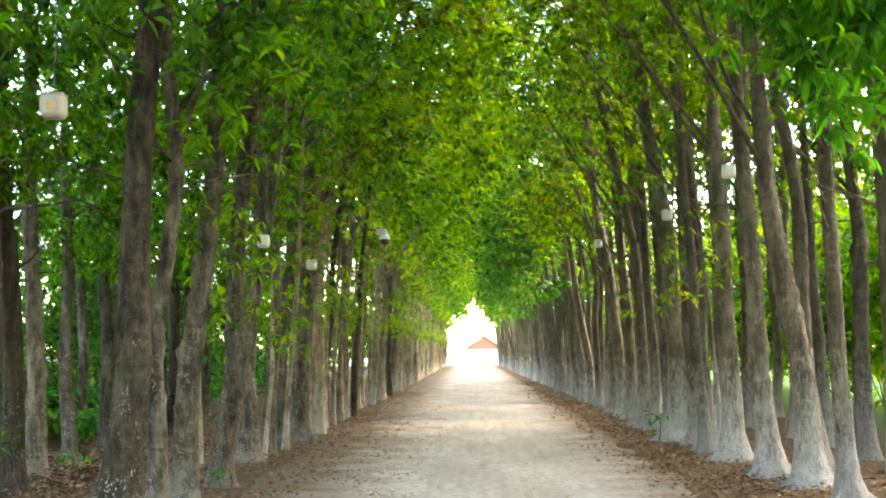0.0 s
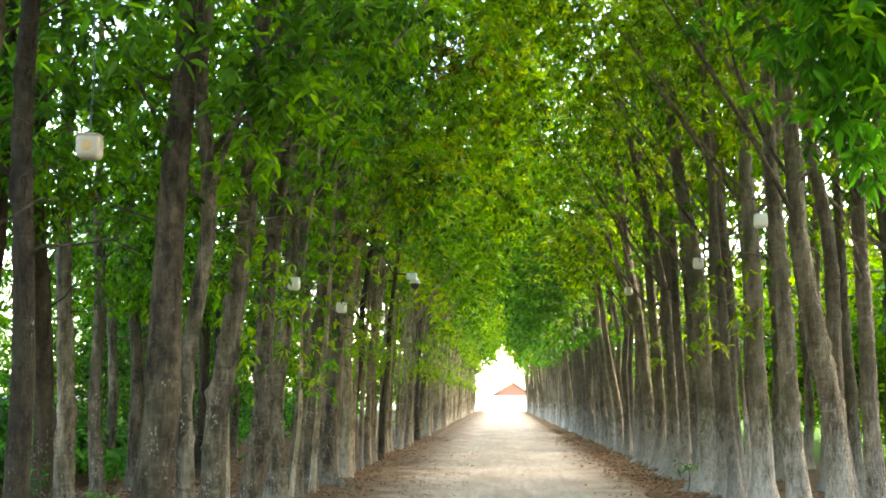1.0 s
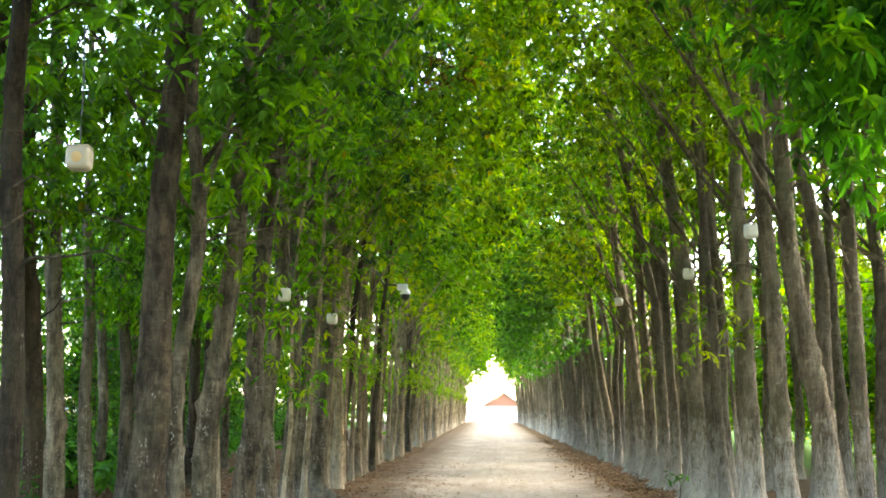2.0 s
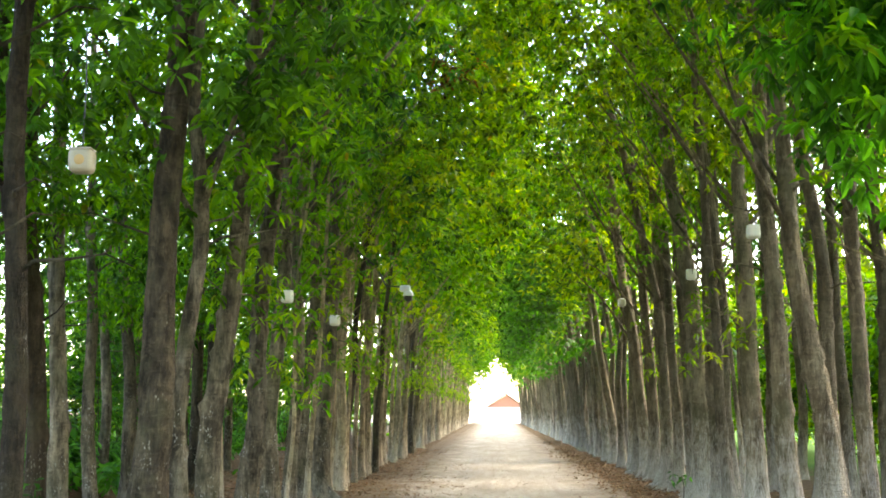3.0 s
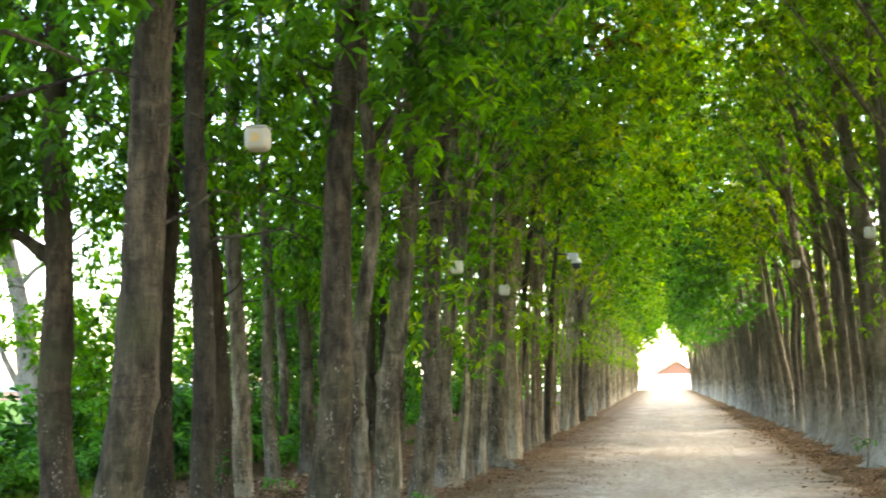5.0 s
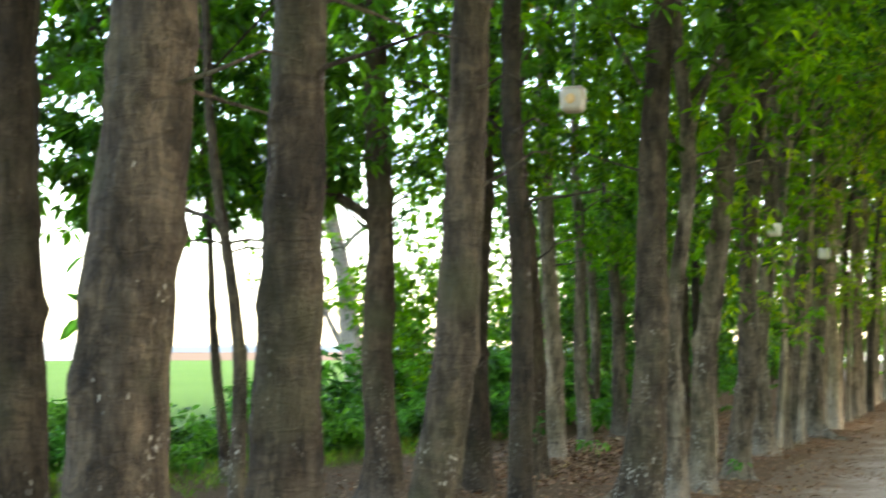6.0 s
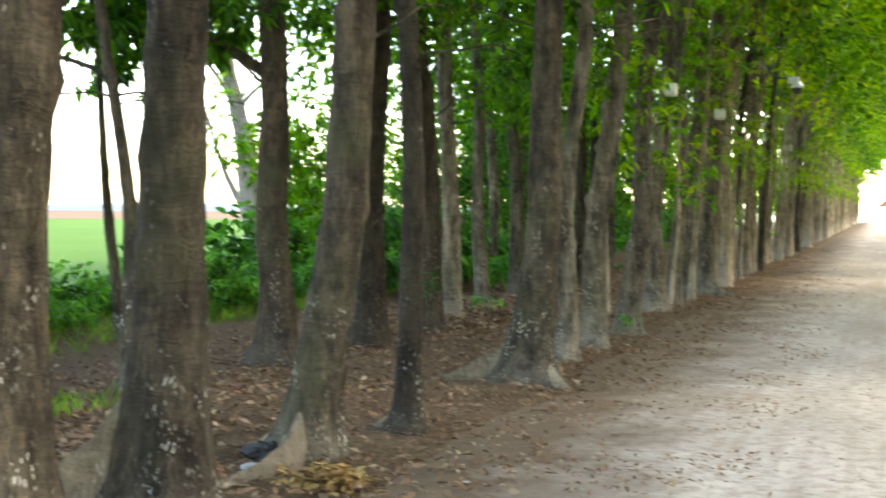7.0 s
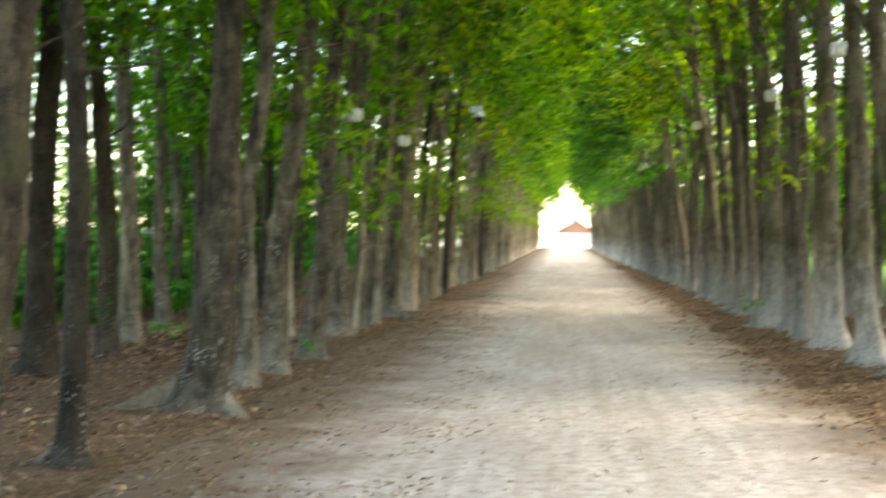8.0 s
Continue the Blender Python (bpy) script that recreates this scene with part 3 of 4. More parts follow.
    for z0, dx, dz, *thick in fork:
        p0 = axis_at(z0, lean, bend, wob, seed)
        ss = (0, 0.12, 0.3, 0.55, 0.8, 1.0)
        pts = [p0 + np.array([dx * (1.25 * s0 - 0.25 * s0 * s0), 0.1 * math.sin(5 * s0), dz * (0.75 * s0 + 0.25 * s0 * s0) + 0.05 * math.sin(9 * s0)]) for s0 in ss]
        v, f = tube(pts, [r0 * (thick[0] if thick else 0.4) * (1 - 0.7 * s0) for s0 in ss], 10)
        mesh_ob("limb", v, f, bark, tree, smooth=True)
    crowns = CROWN_TALL if y < 13 and near and not low else CROWN_LOW if low else CROWN_NEAR if near and y < 17 else CROWN_MID if near else CROWN_FAR
    me = crowns[(seed if crown is None else crown) % len(crowns)]
    cr = new("crown", me)
    cr.parent = tree
    tagged(cr, kind="stuff")
    t = turn if turn is not None else rnd.uniform(-14, 14)
    off = axis_at(5.0, lean, bend, 0, seed)
    cr.matrix_basis = pose(off[0] * 0.7, 0, crown_z, 0, 0, t + (0 if road_side > 0 else 180)) @ Matrix.Diagonal((crown_scale, crown_scale, 1, 1))
    if second is not None:
        c2 = new("crown", CROWN_MID[second])
        c2.parent = tree
        tagged(c2, kind="stuff")
        c2.matrix_basis = pose(0, 0, 0.6, 0, 0, t + (180 if road_side > 0 else 0))
    for k, z in enumerate(sprigs):
        sp = new("sprig", SPRIGS[(seed + k) % len(SPRIGS)])
        sp.parent = tree
        p = axis_at(z, lean, bend, wob, seed)
        tagged(sp, kind="stuff")
        sp.matrix_basis = pose(p[0] + 0.12 * road_side, p[1] - 0.1, z, 0, 0, rnd.uniform(0, 360))
    return tagged(tree, label or "tall tree with grey ringed bark and a green crown", "tree", group or "trees along the lane")


def root(deg, reach, tall=0.16, sharp=6):
    return (radians(deg), reach, tall, sharp)


LEFT = "left row of trees along the lane"
RIGHT = "right row of trees along the lane"
# base x, y, thickness, lean, bend, roots, sprigs
left_front = [
    (-3.45, 2.75, 0.34, 0.01, 0.002, (), ()),
    (-4.39, 5.19, 0.325, -0.042, 0.006, (), ()),
    (-3.53, 4.77, 0.42, 0.035, 0.0, (root(200, 0.35), root(320, 0.2), root(80, 0.25)), ()),
    (-3.22, 5.67, 0.32, 0.018, 0.0, (root(205, 1.0, 0.42, 7), root(290, 0.45, 0.26, 7), root(340, 0.25), root(70, 0.25)), ()),
    (-3.34, 7.53, 0.28, 0.108, 0.0, (root(279, 1.15, 0.13, 9), root(200, 0.28, 0.14), root(20, 0.12), root(340, 0.1)), ()),
    (-3.07, 8.57, 0.158, -0.029, 0.004, (root(190, 0.22, 0.12), root(320, 0.16, 0.12), root(270, 0.1)), ()),
    (-2.99, 11.45, 0.31, 0.053, 0.0, (root(203, 0.85, 0.2, 6), root(318, 0.5, 0.2, 5), root(262, 0.22, 0.2), root(60, 0.3)), ()),
    (-3.02, 12.95, 0.175, 0.023, 0.0, (), ()),
    (-3.06, 14.40, 0.25, 0.048, 0.004, (root(200, 0.12), root(310, 0.25), root(270, 0.1)), (2.6,)),
    (-2.99, 16.05, 0.24, 0.078, 0.0, (root(250, 0.2), root(320, 0.22), root(40, 0.2)), (2.3, 3.3)),
    (-3.22, 19.6, 0.26, 0.007, 0.003, (), (2.4, 3.5)),
    (-3.10, 20.6, 0.2, -0.004, 0.004, (), (2.2,)),
    (-3.15, 22.4, 0.22, 0.02, 0.002, (), (3.0,)),
    (-3.10, 24.1, 0.34, 0.035, 0.003, (root(310, 0.75, 0.16, 8), root(280, 0.4, 0.2), root(190, 0.2)), (2.8,)),
]
for i, (x, y, d, ln, bd, rts, spr) in enumerate(left_front):
    made = make_tree(x, y, d, ln, bd, 1, i + 1, rts, 8.5 + (i % 3), sprigs=spr, group=LEFT, bark=BARK if y < 12.5 else BARK_MID_LIT, wob=0.11 if y < 12.5 else 0.17, crown_z=0.4 if y < 12 else 0.1,
              label="broad tree with flaring buttress roots, grey ringed bark and lichen" if rts else "")
    if i == 11:
        ROOF_TREE = made
left_back = [
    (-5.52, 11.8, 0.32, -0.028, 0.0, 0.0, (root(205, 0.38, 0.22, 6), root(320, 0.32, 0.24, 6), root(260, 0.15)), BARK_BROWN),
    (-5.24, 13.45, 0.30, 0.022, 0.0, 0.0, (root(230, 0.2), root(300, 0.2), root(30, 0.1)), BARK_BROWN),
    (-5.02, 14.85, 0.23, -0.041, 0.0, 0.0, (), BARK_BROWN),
    (-5.52, 17.15, 0.25, -0.034, 0.0, 0.0, (), BARK_MID_LIT),
    (-5.94, 20.0, 0.20, -0.047, 0.003, 0.0, (), BARK_MID_LIT),
    (-6.06, 22.5, 0.24, -0.047, 0.0, 0.0, (), BARK_MID_LIT),
    (-5.90, 9.75, 0.13, -0.03, -0.012, -0.3, (), None),
    (-8.22, 13.4, 0.12, -0.103, 0.0, -0.2, (), None),
    (-5.6, 25.3, 0.24, 0.0, 0.0, 0.0, (), None),
    (-6.0, 28.4, 0.2, 0.02, 0.0, 0.0, (), None),
    (-5.5, 31.5, 0.25, 0.0, 0.0, 0.0, (), None),
]
for i, (x, y, d, ln, bd, cz, rts, bk) in enumerate(left_back):
    slim = d < 0.14
    make_tree(x, y, d, ln, bd, -1, 40 + i, rts, 5.5 if slim else 8.5, bark=bk, crown=i % 3, low=True, second=None if slim else (4, 0, 4, 1)[i % 4], crown_scale=0.4 if i == 7 else 0.85,
              limbs=3, fork=((2.65, -1.2, 1.1),) if i == 0 else ((2.5, -1.3, 0.7), (2.38, 1.3, -0.14, 0.2), (2.3, 1.1, 0.02, 0.16), (2.36, -1.3, 0.16, 0.18)) if i == 6 else (), group="inner row of trees behind the lane trees", crown_z=cz + (0.75 if y < 16 else 0.4),
              label="slender young tree with a thin bent stem" if slim else "dark brown-barked tree standing behind the lane row")
right_front = [
    (3.75, 2.2, 0.30, -0.05, 0.0), (3.7, 5.1, 0.28, -0.05, 0.0), (3.75, 7.6, 0.3, -0.06, 0.0), (3.75, 10.4, 0.3, -0.04, 0.0), (3.95, 12.2, 0.28, -0.05, 0.0),
    (3.80, 13.9, 0.18, -0.02, 0.0), (3.82, 15.5, 0.27, -0.095, -0.003), (4.1, 16.1, 0.2, -0.09, 0.0), (3.66, 16.8, 0.25, -0.062, 0.0),
    (3.66, 19.2, 0.28, -0.027, 0.0), (3.53, 20.7, 0.17, -0.065, 0.0), (3.62, 22.3, 0.2, -0.03, 0.0), (3.56, 23.65, 0.36, 0.0, -0.0135),
    (3.60, 28.0, 0.40, -0.03, 0.0), (3.7, 25.4, 0.24, -0.04, -0.004), (3.55, 26.5, 0.2, -0.02, -0.006), (3.75, 29.6, 0.24, -0.05, 0.0), (3.6, 30.8, 0.27, -0.03, -0.005), (3.85, 17.9, 0.2, -0.05, 0.0), (3.75, 21.6, 0.22, -0.06, 0.0), (3.45, 27.2, 0.22, 0.01, -0.02), (3.61, 32.1, 0.3, -0.12, 0.0), (3.60, 34.05, 0.32, 0.0, -0.0145), (3.72, 33.4, 0.15, -0.02, -0.032),
]
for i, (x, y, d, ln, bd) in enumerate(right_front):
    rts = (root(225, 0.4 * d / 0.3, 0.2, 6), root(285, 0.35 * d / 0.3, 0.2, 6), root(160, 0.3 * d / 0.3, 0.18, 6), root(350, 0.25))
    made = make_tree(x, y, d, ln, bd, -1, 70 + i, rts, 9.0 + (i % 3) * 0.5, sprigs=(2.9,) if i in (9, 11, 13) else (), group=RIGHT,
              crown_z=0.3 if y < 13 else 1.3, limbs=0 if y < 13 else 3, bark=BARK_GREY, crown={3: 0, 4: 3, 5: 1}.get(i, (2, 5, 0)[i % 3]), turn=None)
    if i == 3:
        BOUGH_TREE = made
right_back = [(5.47, 29.8, 0.3, -0.02), (5.39, 39.3, 0.3, 0.018), (5.6, 19.5, 0.26, -0.03), (5.7, 24.0, 0.26, -0.04), (5.5, 34.5, 0.25, -0.03), (5.7, 15.2, 0.24, -0.02), (5.5, 44.5, 0.28, 0.0), (5.3, 17.2, 0.22, -0.03), (5.6, 21.6, 0.2, -0.05), (5.4, 26.6, 0.24, -0.03), (5.6, 12.5, 0.24, -0.03), (5.6, 9.5, 0.24, -0.03), (6.9, 18.6, 0.2, 0.0), (7.3, 23.0, 0.22, -0.02), (6.7, 27.6, 0.2, 0.02), (7.1, 32.0, 0.22, 0.0), (6.6, 36.4, 0.2, -0.02)]
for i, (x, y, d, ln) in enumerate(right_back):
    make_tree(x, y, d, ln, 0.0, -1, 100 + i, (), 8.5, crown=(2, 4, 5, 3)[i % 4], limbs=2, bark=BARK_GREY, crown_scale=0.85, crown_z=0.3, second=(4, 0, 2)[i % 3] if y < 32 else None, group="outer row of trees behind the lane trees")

# slim young stems crowding the rows
slim_rng = random.Random(21)
for k in range(30):
    right = k < 17
    y = slim_rng.uniform(21, 40) if right else slim_rng.uniform(17.2, 29)
    x = slim_rng.uniform(3.45, 4.5) if right else slim_rng.uniform(-3.7, -3.0)
    make_tree(x, y, slim_rng.uniform(0.06, 0.1), slim_rng.uniform(-0.09, 0.02) * (1 if right else -0.8), 0.0, -1 if right else 1, 200 + k, (), slim_rng.uniform(6.0, 8.0), near=False,
              crown=k, crown_scale=0.5, limbs=2, bark=BARK_GREY if right else BARK_TAN_LIT, crown_z=0.6, group=RIGHT if right else LEFT, label="slim young tree with a thin leaning stem", wob=0.16)

# the rest of both rows: patterns, then copies
patterns = {1: [], -1: []}
for side in (1, -1):
    for k in range(6):
        d = (0.19, 0.25, 0.15, 0.22, 0.17, 0.27)[k] * (0.72 if side > 0 else 0.92)
        tr = make_tree(0, -60 - 4 * k, d, side * (0.02, 0.05, 0.0, 0.03, 0.06, 0.015)[k] * (1 if side > 0 else 1.7), side * 0.003, side, 130 + k + (9 if side < 0 else 0),
                       [root(70 + 97 * k, 0.3 * d / 0.2, 0.16, 4), root(230 + 61 * k, 0.34 * d / 0.2, 0.2, 4), root(310 + 45 * k, 0.26 * d / 0.2, 0.14, 4)], 9.0, near=False, limbs=1, flare=0.4, wob=0.2, bark=BARK_GREY if side < 0 else BARK_TAN_LIT if k != 3 else BARK, crown=(0, 1, 2, 3, 5, 4)[k] if side > 0 else (2, 5, 0, 4, 4, 3)[k], sprigs=(2.7,) if k % 2 and side > 0 else (), crown_z=(-0.55, 0.4, 0.0, 0.8, -0.25, 0.5)[k], group=LEFT if side > 0 else RIGHT)
        tr.location.x = -3.3 if side > 0 else 3.6
        patterns[side].append(tr)
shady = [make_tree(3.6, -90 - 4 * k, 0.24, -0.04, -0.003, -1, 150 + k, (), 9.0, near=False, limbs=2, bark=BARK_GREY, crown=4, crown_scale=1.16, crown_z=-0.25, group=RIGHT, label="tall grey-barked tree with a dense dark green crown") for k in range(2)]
far_rng = random.Random(5)
for side, start in ((1, 25.3), (-1, 35.6)):
    y, k = start, 0
    while y < 151:
        x = (-3.1 if side > 0 else 3.62 - 0.5 * (y - 35) / 115) + far_rng.uniform(-0.14, 0.14)
        s = far_rng.uniform(0.85, 1.2)
        host = patterns[side][(k * 5 + far_rng.randrange(3)) % 6]
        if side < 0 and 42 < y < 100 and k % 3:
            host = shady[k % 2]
        copy_thing(host, pose(x, y, 0, far_rng.uniform(-1.5, 1.5), far_rng.uniform(-1.6, 1.6), far_rng.uniform(-8, 8)) @ Matrix.Diagonal((s, s, far_rng.uniform(0.94, 1.08), 1)))
        y += far_rng.uniform(0.7, 1.25) * (1.0 if y < 70 else 1.35)
        k += 1
# unseen trees beside and behind the eye, added to darken the near ground
for y in (1.3, -0.4):
    copy_thing(patterns[1][int(-y * 2) % 6], pose(-3.3, y, 0))
    copy_thing(patterns[-1][int(-y) % 6], pose(3.6, y - 1.6, 0))
# trees standing free at the field's edge
make_tree(-8.55, 12.0, 0.2, 0.0, 0.0, -1, 160, (), 7.0, crown=3, low=True, crown_z=0.4, limbs=4, crown_scale=1.0, group="field edge trees", label="dark-leaved tree at the edge of the field")
make_tree(-10.15, 12.0, 0.22, 0.0, 0.0, 1, 161, (), 7.0, crown=3, low=True, crown_z=0.4, limbs=4, crown_scale=1.1, group="field edge trees", label="dark-leaved tree at the edge of the field")
make_tree(-9.5, 19.8, 0.16, 0.02, 0.0, 1, 163, (), 7.0, crown=2, low=True, crown_z=-0.3, limbs=3, crown_scale=0.8, group="field edge trees", label="leafy tree at the edge of the field")
make_tree(-12.55, 26.0, 0.5, -0.185, 0.004, -1, 162, (root(200, 0.3), root(320, 0.3)), 7.0, bark=BARK_PALE, crown=2, low=True, crown_z=2.2, limbs=6, crown_scale=1.2, fork=((0.9, -1.1, 2.6),), group="field edge trees", label="pale-barked tree with forked limbs beside the field")
for k, (x, y) in enumerate(((-9.5, 29), (-11.5, 33), (-8.0, 35), (-10, 41), (-8.2, 47), (-9.5, 54), (13.0, 25), (12.5, 36), (13, 48))):
    make_tree(x, y, 0.2, 0.0, 0.0, 1 if k % 2 else -1, 170 + k, (), 7.5, near=False, crown=k % 3, low=True, crown_scale=1.1, limbs=3, group="field edge trees", label="leafy tree at the edge of the field")

for k, (x, y) in enumerate(((-7.1, 24.5), (-7.6, 28.5), (-8.6, 32.5), (-6.8, 34.5), (-9.6, 38.0), (-7.2, 41.0))):
    make_tree(x, y, 0.2, 0.01, 0.0, 1, 180 + k, (), 8.5, crown=(0, 4, 1)[k % 3], limbs=2, bark=BARK_MID_LIT, crown_scale=0.9, group="field edge trees", label="leafy grey-barked tree between the rows and the field")

# ---- undergrowth ----


def make_bush(wide, tall, seed, mat, leaf=0.13, label="", name="bush", count=170, simple=False):
    rng = np.random.default_rng(seed)
    bush = new(name)
    pts = []
    lobes = [(rng.uniform(-0.5, 0.5) * wide, rng.uniform(-0.5, 0.5) * wide, rng.uniform(0.3, 0.85) * tall, rng.uniform(0.18, 0.32)) for _ in range(9)]
    while len(pts) < count:
        x, y, z, r = lobes[rng.integers(9)]
        p = np.array([x, y, z]) + rng.normal(0, 1, 3) * r * np.array([wide, wide, tall]) * 0.55
        if 0.05 < p[2] < tall * 1.08:
            pts.append(p)
    pts = np.array(pts)
    v, q = leaves(rng, pts, 6, leaf, leaf * 0.42, droop=0.25, simple=simple)
    fol = new("foliage", leaf_mesh("foliage", v, q, mat))
    fol.parent = bush
    tagged(fol, kind="stuff")
    for k in range(6):
        x, y, z, r = lobes[k]
        path = [np.array([x * 0.25 * s0 + x * 0.75 * s0 * s0, y * s0, -0.05 + (z + 0.05) * s0]) for s0 in (0, 0.35, 0.7, 1.0)]
        a, f = tube(path, [0.016, 0.012, 0.008, 0.004], 5)
        mesh_ob("stem", a, f, BARK_BROWN, bush)
    return tagged(bush, label, "bush", "bushes beside the field")


LOW = [make_bush(1.5, 0.95, 400 + i, BUSH_LEAF, 0.18, "bright green broad-leaved bush edging the field", count=230) for i in range(4)]
SHRUB = [make_bush(2.2, 3.4, 410 + i, BUSH_LEAF if i % 2 else LEAF, 0.22, "tall loose green shrub behind the tree row", "shrub", 280, True) for i in range(4)]
SHRUB_Y = [make_bush(2.3, 4.8, 420 + i, LEAF_YELLOW if i == 1 else LEAF, 0.24, "tall yellow-green shrub behind the tree row", "shrub", 330, True) for i in range(3)]
brng = random.Random(8)


def strew(kinds, places):
    for i, (x, y, k) in enumerate(places):
        m = pose(x, y, height(x, y), 0, 0, brng.uniform(0, 360)) @ Matrix.Diagonal((k, k, k * brng.uniform(0.9, 1.1), 1))
        if i < len(kinds):
            kinds[i].matrix_world = m
        else:
            copy_thing(kinds[i % len(kinds)], m)


strew(LOW, [(-8.6, 7.2, 1.3), (-9.3, 8.2, 1.3), (-9.0, 10.0, 0.72), (-9.3, 11.4, 0.7), (-9.6, 12.8, 0.66), (-9.9, 14.2, 0.62), (-9.4, 15.4, 0.6), (-10.2, 16.0, 0.62), (-9.0, 16.6, 0.65),
            (-9.9, 17.6, 0.7), (-8.8, 18.2, 0.9), (-8.4, 19.6, 1.0), (-10.6, 19.0, 0.75), (-9.6, 20.8, 1.1), (-8.2, 21.4, 1.0), (-10.5, 22.5, 0.8), (-8.0, 23.4, 1.1), (-9.2, 24.8, 1.2), (-7.8, 26, 1.2), (-8.6, 29, 1.3),
            (-12.5, 21.5, 0.55)]
      + [(-9.6 + brng.uniform(-0.8, 0.8), 31 + 2.8 * k, 1.2) for k in range(14)])
strew(SHRUB, [(-9.4, 21.5, 0.9), (-11.0, 25.0, 0.9), (-10.0, 29.5, 0.95), (-11.8, 33.0, 1.0), (-10.5, 38.0, 1.1), (-12.0, 43.0, 1.2), (-10.5, 49.0, 1.2), (-12, 56, 1.3), (-10.5, 64, 1.3), (-11, 74, 1.4), (-10.5, 86, 1.4)])
strew(SHRUB_Y, [(9.8, 13.5, 1.0), (11, 15.5, 1.1), (9.9, 17.5, 1.15), (11.2, 19.5, 1.2), (10.0, 22, 1.15), (11.3, 24.5, 1.25), (10.0, 27, 1.2), (11.2, 30, 1.25), (10.1, 33, 1.2), (11, 36.5, 1.3), (10, 40, 1.3), (11, 44, 1.3), (10, 48, 1.3), (11, 53, 1.4), (10, 58, 1.4), (10.5, 65, 1.4), (10, 73, 1.4), (10, 82, 1.4), (10, 92, 1.4)]
      + [(12.6 + brng.uniform(-0.6, 0.6), 26 + 3.4 * k, 1.55) for k in range(16)])

BACK = [make_bush(3.0, 4.6, 430 + i, LEAF_YELLOW if i == 1 else LEAF, 0.42, "tall leafy thicket behind the far trees", "thicket", 130, True) for i in range(3)]
strew(BACK, [(-6.6 + brng.uniform(-0.7, 0.7), 46 + 4.6 * k, 1.0) for k in range(24) if k % 2 or k > 12] + [(7.2 + brng.uniform(-0.7, 0.7), 44 + 4.6 * k, 1.0) for k in range(24)])


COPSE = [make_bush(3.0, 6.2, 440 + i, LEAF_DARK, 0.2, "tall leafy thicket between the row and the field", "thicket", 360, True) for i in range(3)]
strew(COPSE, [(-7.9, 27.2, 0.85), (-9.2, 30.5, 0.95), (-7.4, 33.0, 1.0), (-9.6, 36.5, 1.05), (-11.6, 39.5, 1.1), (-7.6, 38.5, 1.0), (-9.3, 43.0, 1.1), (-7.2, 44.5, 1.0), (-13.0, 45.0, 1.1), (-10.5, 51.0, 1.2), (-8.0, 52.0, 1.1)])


def make_sapling(x, y, tall, leaf, seed, label, spread=0.16, count=7):
    rng = np.random.default_rng(seed)
    sap = new("sapling")
    sap.matrix_world = pose(x, y, height(x, y))
    path = [np.array([0.06 * math.sin(3 * s0), 0.03 * s0, -0.05 + (tall + 0.05) * s0]) for s0 in np.linspace(0, 1, 6)]
    a, f = tube(path, np.linspace(0.012, 0.004, 6), 6)
    mesh_ob("stem", a, f, BARK_BROWN, sap)
    pts = np.stack([rng.normal(0, spread, count), rng.normal(0, spread, count), rng.uniform(0.7, 1.0, count) * tall], 1)
    v, q = leaves(rng, pts, 4, leaf, leaf * 0.38, droop=0.6)
    fol = new("foliage", leaf_mesh("foliage", v, q, BUSH_LEAF))
    fol.parent = sap
    tagged(fol, kind="stuff")
    return tagged(sap, label, "sapling")


make_sapling(-4.39, 12.78, 0.85, 0.15, 500, "small bright green seedling between the trunks", 0.07, 4)
make_sapling(-6.75, 9.0, 2.35, 0.26, 501, "young plant with broad hanging leaves", 0.16, 6)
make_sapling(-6.9, 6.8, 1.75, 0.22, 502, "thin-stemmed leafy plant beside the field", 0.2, 9)
make_sapling(-2.75, 15.2, 0.3, 0.1, 503, "low seedling at the foot of a trunk", 0.06, 3)
make_sapling(-4.7, 16.0, 0.4, 0.12, 504, "low seedling among fallen leaves", 0.1, 5)
make_sapling(3.1, 23.0, 0.5, 0.12, 505, "low seedling at the foot of a trunk", 0.1, 5)

# grass at the field's edge
rng = np.random.default_rng(600)
n = 4200
gx, gy = rng.uniform(-13, -7.6, n), rng.uniform(5.0, 24, n)
keep = [(noise.noise(Vector((a * 0.7, b * 0.7, 4))) > -0.05 - 0.12 * (-a - 6)) for a, b in zip(gx, gy)]
gx, gy = gx[keep], gy[keep]
pts = np.stack([gx, gy, [height(a, b) for a, b in zip(gx, gy)]], 1)
v, q = leaves(rng, pts, 4, 0.2, 0.012, droop=-1.6, spread=0.7, fold=0.1, simple=True)
tagged(new("grass", leaf_mesh("grass", v, q, GRASS)), "thin yellow-green grass at the field's edge", "grass", kind="stuff")

n = 900
gx, gy = rng.uniform(-7.8, -5.3, n), rng.uniform(4.6, 9.0, n)
keep = [noise.noise(Vector((a * 1.1, b * 1.1, 14))) > 0.05 for a, b in zip(gx, gy)]
gx, gy = gx[keep], gy[keep]
pts = np.stack([gx, gy, [height(a, b) for a, b in zip(gx, gy)]], 1)
v, q = leaves(rng, pts, 4, 0.15, 0.012, droop=-1.6, spread=0.8, fold=0.1)
tagged(new("grass", leaf_mesh("grass", v, q, GRASS)), "patchy short yellow-green grass among dry leaves", "grass", kind="stuff")

# fallen leaves
rng = np.random.default_rng(601)


